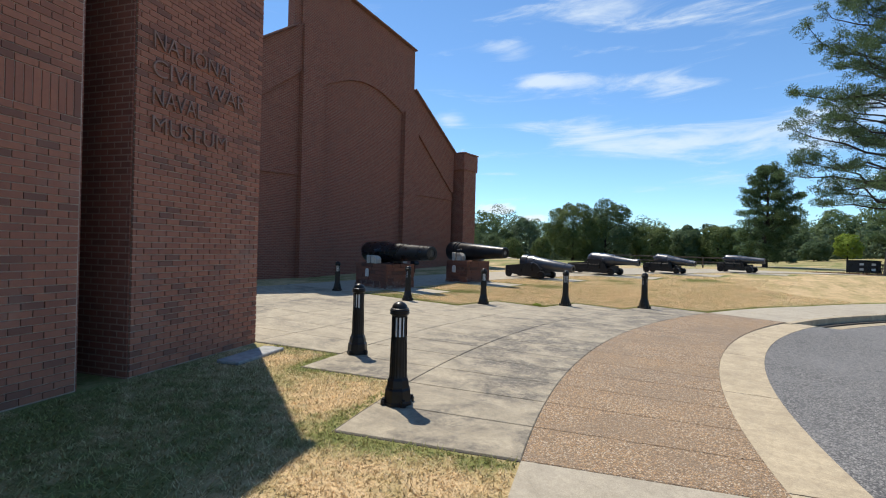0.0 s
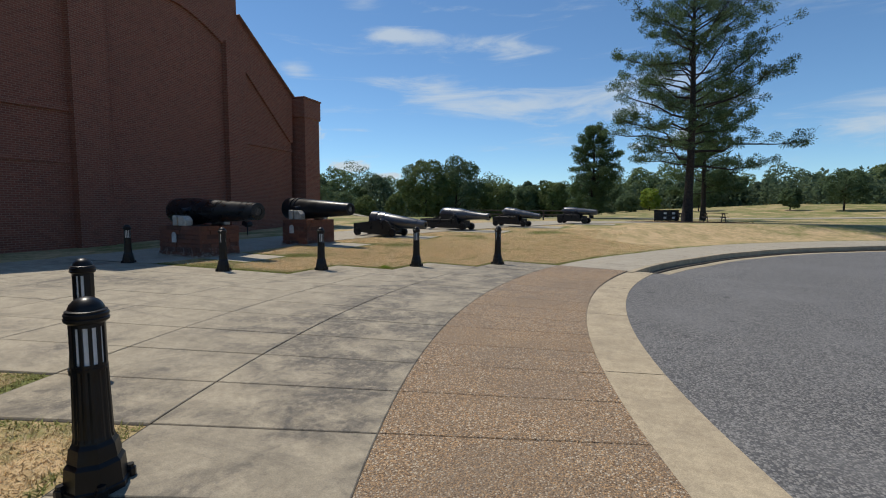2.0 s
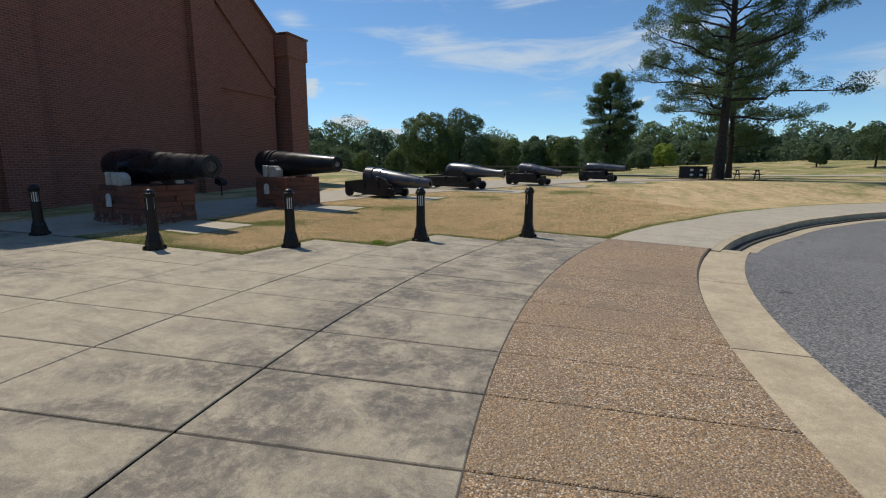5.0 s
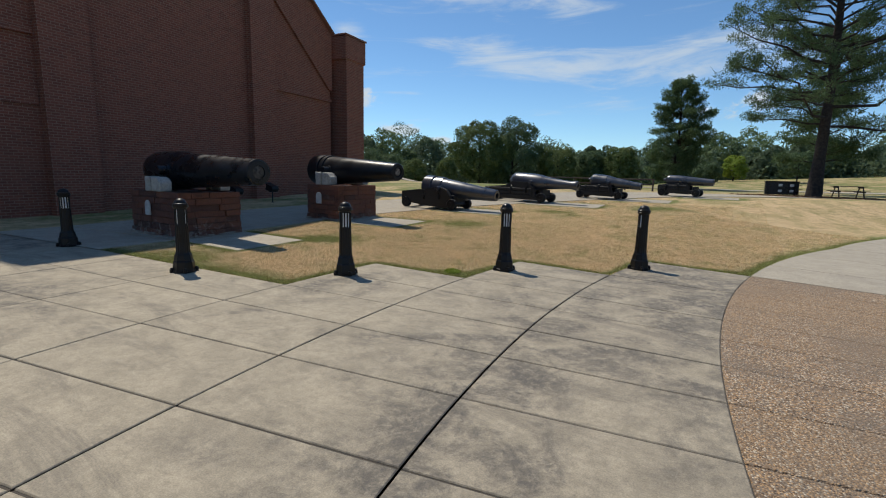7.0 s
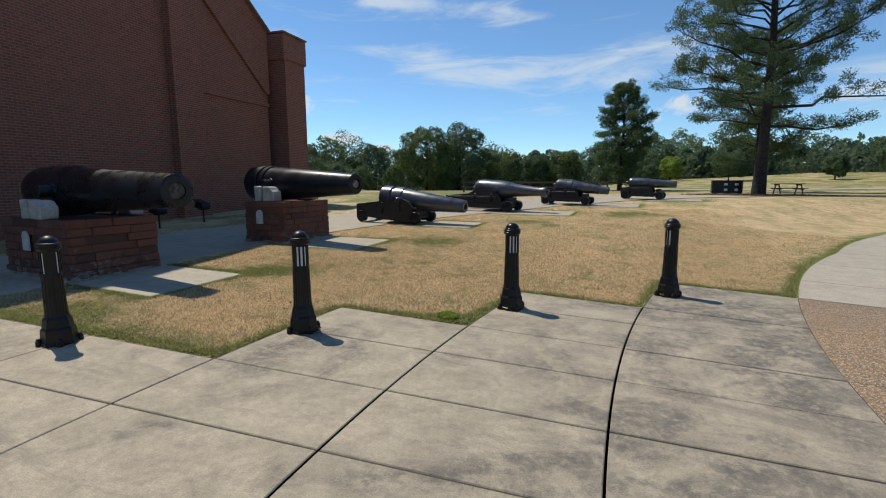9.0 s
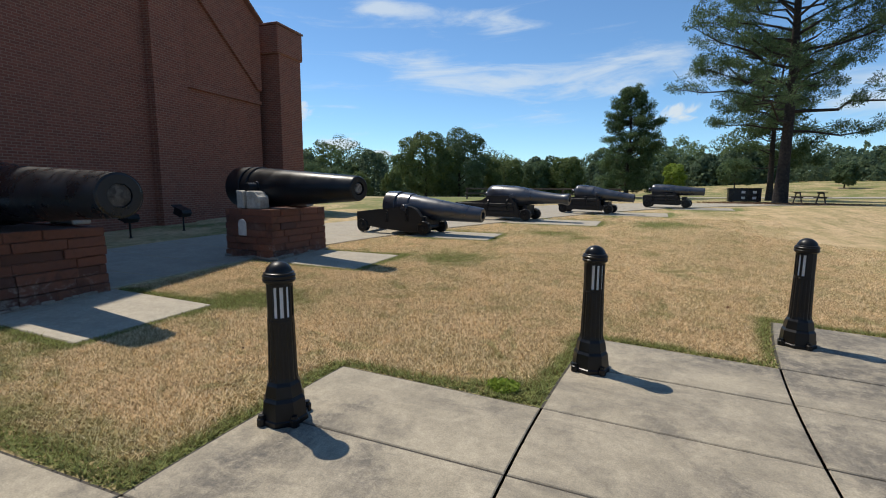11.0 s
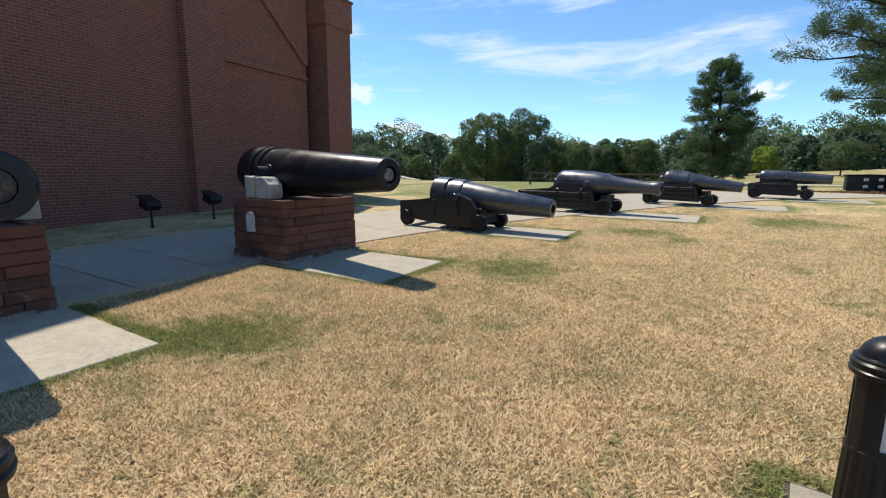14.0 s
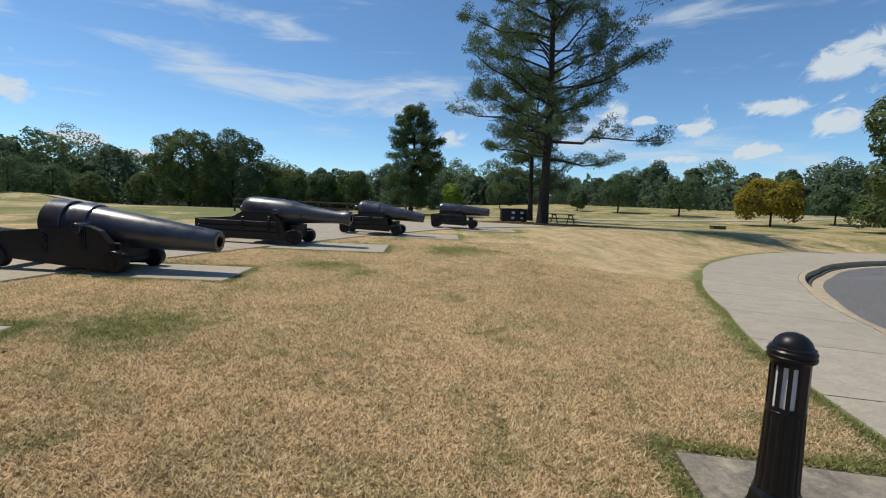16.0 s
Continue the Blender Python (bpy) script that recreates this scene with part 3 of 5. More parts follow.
def build_ground():
    rs = np.r_[np.arange(0, 15, 3), np.arange(15, 34, 0.35), np.arange(34, 60, 1.0), np.arange(60, 150, 3.5), 170, 220, 320, 500, 900, 1800, 4000]
    angles = np.arange(0, 360, 1.15)
    R, A = np.meshgrid(rs, angles, indexing="ij")
    q = np.radians(A)
    X, Y = CX - R * np.cos(q), CY + R * np.sin(q)
    deg = (A + 180) % 360 - 180
    Z = lift(X, Y) - 0.014
    inside = sstep(0.35, 0.7, np.interp(deg, A_KEYS, R_WALK) - R)
    Z = Z * (1 - inside) - 0.35 * inside
    verts = np.stack([X.ravel(), Y.ravel(), Z.ravel()], 1)
    n, k = len(rs), len(angles)
    faces = [(i * k + j, i * k + (j + 1) % k, (i + 1) * k + (j + 1) % k, (i + 1) * k + j) for i in range(n - 1) for j in range(k)]
    me = bpy.data.meshes.new("ground")
    me.from_pydata(verts.tolist(), [], faces)
    me.polygons.foreach_set("use_smooth", [True] * len(faces))
    add_attribute(me, greenness(X.ravel(), Y.ravel()))
    me.materials.append(TURF)
    tagged(new("ground", me), "sunburnt straw-coloured lawn with green patches", "lawn", kind="structure")


build_ground()

# The asphalt of the turning circle.
bm = bmesh.new()
mid = bm.verts.new((CX, CY, -0.05))
ring = []
for i in range(180):
    a = -180 + 2 * i
    ring.append(bm.verts.new(polar(a, r_out(a) - 0.55, -road_drop(a) - 0.004)))
inner = [bm.verts.new(polar(-180 + 2 * i, 8, -0.06)) for i in range(180)]
for i in range(180):
    j = (i + 1) % 180
    bm.faces.new((ring[i], ring[j], inner[j], inner[i]))
    bm.faces.new((inner[i], inner[j], mid))
road = new("road", mesh_of("road", bm, ASPHALT))
tagged(road, "grey worn asphalt drive curving beside the walk", "road", kind="structure")

# Dark dirt that shows in the joints of the plaza.
plaza = thing("pavement", Matrix.Translation((CX, CY, 0)), "pale weathered concrete plaza with radial joints", "pavement", kind="structure")
for i, (r0, r1) in enumerate(zip(RINGS, RINGS[1:])):
    k0, k1 = [(-12, 4), (-10, 2), (-9, 0)][i] if i < 3 else (-9, -2)
    part("joint_bed", sector(joint(k0), joint(k1), r0, r1, -0.008, 0.1, -0.03, 24), SOIL, plaza, "dark dirt in the joints")

# Gutter and kerb along the drive.
kerb = thing("kerb", Matrix(), "pale concrete gutter band along the drive", "kerb", kind="structure")
a = -70.0
while a < 150:
    b = min(a + 8.9, 150)
    n = 10
    at = [a + (b - a - 0.05) * i / n for i in range(n + 1)]
    part("gutter_slab", strip("gutter", [polar(q, r_out(q) - 0.57, -road_drop(q) + 0.002) for q in at], [polar(q, r_out(q) - 0.006 - 0.14 * sstep(10.5, 11.5, q), -road_drop(q) * 0.97 + 0.004) for q in at], KERB, 0.12), KERB, kerb)
    if a > 10 or a < -36:
        part("kerb_stone", strip("kerb", [polar(q, r_out(q) - 0.15, 0.004) for q in at], [polar(q, r_out(q) - 0.004, 0.006) for q in at], KERB, 0.25), KERB, kerb)
    elif b > 10.7:
        at = [10.7 + (b - 0.05 - 10.7) * i / n for i in range(n + 1)]
        part("kerb_stone", strip("kerb", [polar(q, r_out(q) - 0.15, 0.004 - 0.03 * (q < 11)) for q in at], [polar(q, r_out(q) - 0.004, 0.006) for q in at], KERB, 0.25), KERB, kerb)
    a = b

# The walk on either side of the crossing.
footway = thing("footway", Matrix(), "smooth pale concrete walk along the kerb", "pavement", kind="structure")
marks = [10.87, 15.3, 21.5, 28, 34, 40, 46, 52, 58, 64, 70, 77, 84, 92, 100, 110, 120, 130]
marks_back = [-70, -64, -58, -52, -46, -40, -33, joint(-12)]
for some in (marks, marks_back):
    for a, b in zip(some, some[1:]):
        n = 8
        at = [a + 0.03 + (b - a - 0.06) * i / n for i in range(n + 1)]
        part("walk_slab", strip("walk", [polar(q, r_out(q) + 0.008, 0.0) for q in at], [polar(q, r_walk(q), 0.0) for q in at], WALK, 0.16), WALK, footway)
bm = strip("bed", [polar(q, r_out(q) - 0.3, -0.16) for q in range(-70, 131, 2)], [polar(q, r_walk(q) - 0.05, -0.03) for q in range(-70, 131, 2)], SOIL, 0.1)
part("joint_bed", bm, SOIL, footway, "dark dirt in the joints")


# ---- brick building with stepped gable ----
WALL_M = Matrix.Translation((-20.7, 19.55, 0)) @ Matrix.Rotation(radians(96.5), 4, "Z")
# Along the wall x runs along it (away from the plaza), -y faces the guns.
museum = thing("building", WALL_M, "tall red-brown brick gable building with pilasters", "building", kind="structure")
SLOT = 5.38
GABLE = [(-14.2, -0.4), (-14.2, 8.4), (-12.1, 8.9), (-7.75, 12.05), (-7.75, 14.2), (-4.4, 14.75), (0.95, 13.85), (0.95, 11.45), (SLOT, 8.42 + 1.4 * (5.15 - SLOT) / 1.95), (SLOT, -0.4)]
part("wall", prism([p for p in GABLE], 0.5, m=Matrix.Translation((0, 0.25, 0))), FAR_BRICK, museum)
part("rear_block", box((SLOT + 14.0, 9.0, 8.6), ((SLOT - 14.0) / 2, 5.0, 3.9)), FAR_BRICK, museum)
part("rear_block", box((7.2 - SLOT, 7.0, 8.6), ((SLOT + 7.2) / 2 + 0.01, 6.2, 3.9)), FAR_BRICK, museum)


def front(outline, name="wall_panel", proud=0.26, label=""):
    return part(name, prism(outline, proud, m=Matrix.Translation((0, -proud / 2, 0))), FAR_BRICK, museum, label)


arch = [(-6.0 + 0.0 + 6.0 * i / 12, 9.75 + 0.95 * math.sin(math.pi * i / 12)) for i in range(13)]
front([(-7.35, -0.4), (-6.0, -0.4), (-6.0, 9.75)] + arch[1:-1] + [(0, 9.75), (0, -0.4), (1.35, -0.4), (1.35, 8.95), (SLOT - 0.2, 5.57), (SLOT - 0.002, 5.55), (SLOT - 0.002, 8.36), (0.96, 11.43), (0.95, 13.83), (-4.4, 14.73), (-7.35, 14.22)], "pilaster_panel", 0.13)
front([(-7.34, -0.4), (-6.05, -0.4), (-6.05, 12.3), (-7.34, 12.3)], "pilaster", 0.30)
front([(0.02, -0.4), (1.33, -0.4), (1.33, 9.4), (0.02, 9.9)], "pilaster", 0.30)
front([(-13.9, 4.9), (-11.2, 6.9), (-7.35, 10.0), (-7.352, 12.32), (-7.7, 12.05), (-12.1, 8.9), (-13.9, 8.42)], "gable_panel", 0.13)
front([(-13.9, 4.72), (-7.37, 4.98), (-7.37, 5.12), (-13.9, 4.86)], "string_course", 0.1)
front([(1.37, 4.98), (SLOT - 0.01, 4.98), (SLOT - 0.01, 5.12), (1.37, 5.12)], "string_course", 0.1)
front([(-13.9, 3.1), (-7.37, 3.1), (-7.37, 3.5), (-13.9, 3.5)], "soldier_course", 0.05)
# End pier with a corbelled head, past a deep slot.
PIER = (5.78, 7.3)
part("slot_back", box((PIER[0] - SLOT + 0.02, 0.3, 9.0), ((SLOT + PIER[0]) / 2 + 0.004, 2.3, 3.9)), FAR_BRICK, museum, "brick back of a deep dark slot")
part("pier", box((PIER[1] - PIER[0], 3.4, 9.0), ((PIER[0] + PIER[1]) / 2, 0.95, 3.9), 0.01), FAR_BRICK, museum)
part("pier_corbel", box((1.76, 1.02, 1.15), (6.53, -0.31, 7.72), 0.04), FAR_BRICK, museum)
part("pier_cap", box((1.84, 1.1, 0.09), (6.53, -0.31, 8.345), 0.015), COPING, museum)


def coping(p, q):
    d = Vector((q[0] - p[0], 0, q[1] - p[1]))
    turn = Matrix.Rotation(-math.atan2(d.z, d.x), 4, "Y")
    m = Vector(((p[0] + q[0]) / 2, 0.02, (p[1] + q[1]) / 2 + 0.04))
    part("coping", box((d.length + 0.02, 0.72, 0.08), m, 0.012, turn=turn), COPING, museum)


for p, q in ((GABLE[1], GABLE[2]), (GABLE[2], GABLE[3]), (GABLE[4], GABLE[5]), (GABLE[5], GABLE[6]), (GABLE[7], GABLE[8])):
    coping(p, q)

# ---- entrance wall with the lettering ----
SIGN_M = Matrix.Translation((-6.53, 4.21, 0)) @ Matrix.Rotation(math.atan2(-1.97, 1.0), 4, "Z")
# Here x runs from the free corner, -y is behind it, +y faces the lawn.
entrance = thing("entrance_wall", SIGN_M, "red brick entrance wall with raised lettering", "wall", kind="structure")
TOP = 7.35
part("wall_core", box((2.2, 3.0, TOP + 0.3), (1.1, -1.515, TOP / 2 - 0.15)), MORTAR, entrance)
part("wall_core", box((0.56, 1.2, TOP + 0.3), (2.48, -2.35, TOP / 2 - 0.15)), FAR_BRICK, entrance, "brick lining of the dark slot")
part("wall_core", box((11.2, 3.0, TOP + 0.3), (8.36, -1.575, TOP / 2 - 0.15)), MORTAR, entrance)
part("slot_lining", box((0.02, 1.7, TOP + 0.2), (2.215, -0.88, TOP / 2 - 0.1)), FAR_BRICK, entrance)
part("slot_lining", box((0.02, 1.7, TOP + 0.2), (2.745, -0.94, TOP / 2 - 0.1)), FAR_BRICK, entrance)
part("coping", box((14.1, 3.2, 0.1), (6.95, -1.55, TOP + 0.05), 0.015), COPING, entrance)


def letters():
    lines = [("NATIONAL", 4.06, 1.36), ("CIVIL WAR", 3.72, 1.60), ("NAVAL", 3.37, 0.78), ("MUSEUM", 3.03, 1.22)]
    for text, z, wide in lines:
        cu = bpy.data.curves.new("letters", "FONT")
        cu.body, cu.size, cu.extrude, cu.bevel_depth, cu.align_x, cu.align_y = text, 0.31, 0.012, 0.002, "LEFT", "CENTER"
        cu.offset = -0.007
        tmp = new("letters_tmp", cu)
        bpy.context.view_layer.update()
        me = bpy.data.meshes.new_from_object(tmp.evaluated_get(bpy.context.evaluated_depsgraph_get()))
        bpy.data.objects.remove(tmp)
        w = max(v.co.x for v in me.vertices) - min(v.co.x for v in me.vertices)
        me.materials.clear()
        me.materials.append(BRONZE)
        ob = new("lettering", me)
        ob.parent = entrance
        # The reader faces -y from outside, so the text runs towards -x.
        ob.matrix_basis = Matrix.Translation((2.03, 0.022, z)) @ Matrix.Rotation(radians(180), 4, "Z") @ Matrix.Rotation(radians(90), 4, "X") @ Matrix.Diagonal((wide / w, 1, 1, 1))
        tagged(ob, "raised dull bronze capital letters")


letters()

marker = thing("ground_marker", SIGN_M @ Matrix.Translation((0.75, 0.55, 0.012)), "flat grey stone marker lying in the grass", "marker")
part("slab", box((1.0, 0.36, 0.05), (0, 0, 0.0), 0.012), STONE, marker)


# ---- concrete gun path ----
def curve_points(keys, n):
    """A smooth line through keys (Catmull-Rom)."""
    k = [Vector(p) for p in keys]
    k = [2 * k[0] - k[1]] + k + [2 * k[-1] - k[-2]]
    out = []
    for i in range(1, len(k) - 2):
        for j in range(n):
            t = j / n
            out.append(0.5 * (2 * k[i] + (k[i + 1] - k[i - 1]) * t + (2 * k[i - 1] - 5 * k[i] + 4 * k[i + 1] - k[i + 2]) * t * t + (3 * k[i] - k[i - 1] - 3 * k[i + 1] + k[i + 2]) * t ** 3))
    return out + [k[-2]]


def path_slabs(owner, keys, width, per, material, rise=0.012, n=6):
    pts = curve_points([(x, y, 0) for x, y in keys], n)
    for i in range(0, len(pts) - 1, per):
        sub = pts[i:i + per + 1]
        left, right = [], []
        for j, p in enumerate(sub):
            k = i + j
            d = (pts[min(k + 1, len(pts) - 1)] - pts[max(k - 1, 0)]).normalized()
            s = Vector((-d.y, d.x, 0)) * width / 2
            p = p + d * (0.008 if j == 0 else -0.008 if j == len(sub) - 1 else 0)
            for side, q in ((left, p + s), (right, p - s)):
                side.append(Vector((q.x, q.y, float(lift(q.x, q.y)) + rise)))
        part("path_slab", strip("path", right, left, material, 0.12), material, owner)


gun_path = thing("gun_path", Matrix(), "pale concrete path behind the row of guns", "path", kind="structure")
path_slabs(gun_path, [(-14.5, 10.25), (-14.75, 13), (-14.75, 15.5), (-14.5, 18.3), (-13.6, 21.5), (-12.2, 24.5), (-10.0, 28), (-7.4, 31.5), (-4.2, 35), (-0.5, 38.5)], 4.0, 3, WALK)
far_path = thing("far_path", Matrix(), "pale path crossing the far lawn", "path", kind="structure")
path_slabs(far_path, [(-70, 66), (-45, 66), (-20, 65), (0, 64), (20, 66), (45, 72), (75, 84)], 2.2, 3, WALK, 0.03)
for x0, y0, x1, y1 in PADS:
    pad = thing("gun_pad", Matrix.Translation(((x0 + x1) / 2, (y0 + y1) / 2, float(lift(x1, (y0 + y1) / 2)))), "flat pale concrete pad in the grass before a gun", "concrete pad", "gun pads", "structure")
    bm = box((x1 - x0, y1 - y0, 0.16), (0, 0, -0.078), 0.01)
    for v in bm.verts:
        v.co.z += float(lift(v.co.x + (x0 + x1) / 2, v.co.y + (y0 + y1) / 2)) - float(lift(x1, (y0 + y1) / 2))
    part("slab", bm, WALK, pad)


# ---- bollards ----
def make_bollard():
    ob = thing("bollard_light", Matrix(), "black cast iron bollard light with white slots", "bollard", "bollards round the plaza")
    base = lathe([(0.0, 0.157), (0.03, 0.157), (0.036, 0.147), (0.15, 0.138), (0.172, 0.122), (0.18, 0.124), (0.25, 0.112), (0.272, 0.098), (0.30, 0.092)], 8)
    part("base", base, BOLLARD, ob)
    for i in range(4):
        q = radians(45 + 90 * i)
        lug = lathe([(0.0, 0.03), (0.045, 0.03), (0.05, 0.022), (0.068, 0.02)], 8, at=(0.155 * math.cos(q), 0.155 * math.sin(q), 0))
        part("anchor_bolt", lug, BOLLARD, ob)
    # Fluted shaft.
    bm = bmesh.new()
    rings = []
    for z, r in ((0.28, 0.096), (0.30, 0.092), (0.66, 0.0835), (0.68, 0.0835)):
        rings.append([bm.verts.new(((r - (0.0045 if i % 3 == 1 else 0)) * math.cos(2 * math.pi * i / 48), (r - (0.0045 if i % 3 == 1 else 0)) * math.sin(2 * math.pi * i / 48), z)) for i in range(48)])
    for a, b in zip(rings, rings[1:]):
        for i in range(48):
            bm.faces.new((a[i], a[(i + 1) % 48], b[(i + 1) % 48], b[i]))
    part("shaft", bm, BOLLARD, ob)
    head = part("lamp_head", lathe([(0.66, 0.0842), (0.675, 0.0842), (0.678, 0.0818), (0.685, 0.078)], 32), BOLLARD, ob)
    part("lens", lathe([(0.68, 0.072), (0.915, 0.070)], 32), DIFFUSER, head, "white diffuser behind the slots", True)
    # Twelve ribs; the lens shows on two opposite sides through four slots each.
    for i in range(12):
        bars = bmesh.new()
        mid = 30 * i
        open_side = i in (0, 1, 2, 3, 6, 7, 8, 9)
        span = (15.0 - 8.5, 15.0 + 8.5) if open_side else None
        pieces = [(-15, span[0] - 15), (span[1] - 15, 15)] if open_side else [(-15, 15)]
        def block(q0, q1, z0, z1):
            vs = []
            for q in (q0, q1):
                c, s = math.cos(radians(mid + q)), math.sin(radians(mid + q))
                vs.append([(0.066 * c, 0.066 * s), (0.0825 * c, 0.0825 * s)])
            f = [bars.verts.new((*p, z)) for z in (z0, z1) for p in (vs[0][0], vs[0][1], vs[1][1], vs[1][0])]
            for w in ((0, 1, 2, 3), (7, 6, 5, 4), (0, 4, 5, 1), (1, 5, 6, 2), (2, 6, 7, 3), (3, 7, 4, 0)):
                bars.faces.new([f[k] for k in w])
        for q0, q1 in pieces:
            block(q0, q1, 0.68, 0.915)
        if open_side:
            block(span[0] - 15, span[1] - 15, 0.68, 0.695)
            block(span[0] - 15, span[1] - 15, 0.895, 0.915)
        part("rib", bars, BOLLARD, head)
    part("collar", lathe([(0.912, 0.084), (0.925, 0.1), (0.94, 0.103), (0.945, 0.097), (0.955, 0.101), (0.965, 0.101), (0.972, 0.094), (0.98, 0.095), (0.986, 0.084)], 36), BOLLARD, ob, smooth=True)
    part("dome", lathe([(0.98, 0.084), (0.995, 0.081), (1.015, 0.072), (1.033, 0.056), (1.046, 0.034), (1.052, 0.012)], 36), BOLLARD, ob, smooth=True)
    return ob


BOLLARDS = [(-2.77, 4.0, -65), (-4.88, 5.03, -122), (-13.35, 10.32, -65), (-9.65, 10.37, -160), (-7.74, 11.66, -69), (-6.01, 13.40, -90), (-4.25, 14.88, 160)]
first = make_bollard()
for i, (x, y, turn) in enumerate(BOLLARDS):
    m = Matrix.Translation((x, y, 0.001)) @ Matrix.Rotation(radians(turn), 4, "Z")
    if i == 0:
        first.matrix_basis = m
    else:
        copy_thing(first, m)


# ---- guns ----
def gun_barrel(name, label, m, length, breech, muzzle, shape, material, trunnion_at, bands=(), plug=None, trunnion=(0.1, 0.16), plug_of=None):
    """A muzzle-loading barrel along x; shape gives (share of length, share of the way from muzzle to breech radius)."""
    ob = thing(name, m, label, "cannon", "guns on display")
    prof = [(length * u, muzzle + (breech - muzzle) * w) for u, w in shape]
    prof[0] = (prof[0][0], 0.02)
    bore = muzzle * 0.52
    prof += [(length, muzzle * 0.96), (length + 0.012, muzzle * 0.9), (length + 0.012, bore), (length - 0.35, bore * 0.98), (length - 0.36, 0.01)]
    part("barrel", lathe(prof, 48, "x", caps=False), material, ob, smooth=True)
    for u0, u1, grow in bands:
        r0 = np.interp(u0, [u for u, _ in shape], [muzzle + (breech - muzzle) * w for _, w in shape])
        r1 = np.interp(u1, [u for u, _ in shape], [muzzle + (breech - muzzle) * w for _, w in shape])
        a, b = u0 * length, u1 * length
        part("reinforcing_band", lathe([(a, r0 - 0.03), (a, r0 + grow - 0.012), (a + 0.012, r0 + grow), (b - 0.012, r1 + grow), (b, r1 + grow - 0.012), (b, r1 - 0.03)], 48, "x", caps=False), material, ob, smooth=True)
    for s in (-1, 1):
        r = np.interp(trunnion_at, [u for u, _ in shape], [muzzle + (breech - muzzle) * w for _, w in shape])
        t = lathe([(0.0, trunnion[0] * 1.35), (0.05, trunnion[0] * 1.3), (0.06, trunnion[0]), (0.06 + trunnion[1], trunnion[0]), (0.07 + trunnion[1], trunnion[0] * 0.9)], 20, "y",
                  at=(trunnion_at * length, s * (r - 0.04), 0), turn=Matrix.Diagonal((1, s, 1, 1)))
        part("trunnion", t, material, ob, smooth=True)
    knob = lathe([(-0.16, 0.015), (-0.15, 0.05), (-0.11, 0.075), (-0.06, 0.07), (-0.03, 0.05), (0.03, 0.055)], 20, "x")
    part("cascabel", knob, material, ob, smooth=True)
    if plug:
        part("muzzle_plug", lathe([(length - 0.03, bore * plug), (length - 0.012, bore * plug), (length - 0.004, bore * plug * 0.9)], 24, "x"), plug_of or PLUG, ob, "pale weathered plug in the bore", True)
    return ob


def axis(start, end):
    """The pose of a barrel whose breech and muzzle lie at two places."""
    d = (Vector(end) - Vector(start)).normalized()
    y = Vector((0, 0, 1)).cross(d).normalized()
    z = d.cross(y)
    return Matrix(((d.x, y.x, z.x, start[0]), (d.y, y.y, z.y, start[1]), (d.z, y.z, z.z, start[2]), (0, 0, 0, 1)))


LIME = concrete("lime_stained_mortar", (0.36, 0.32, 0.27), (0.2, 0.165, 0.135), (0.08, 0.06, 0.05), 0.9)


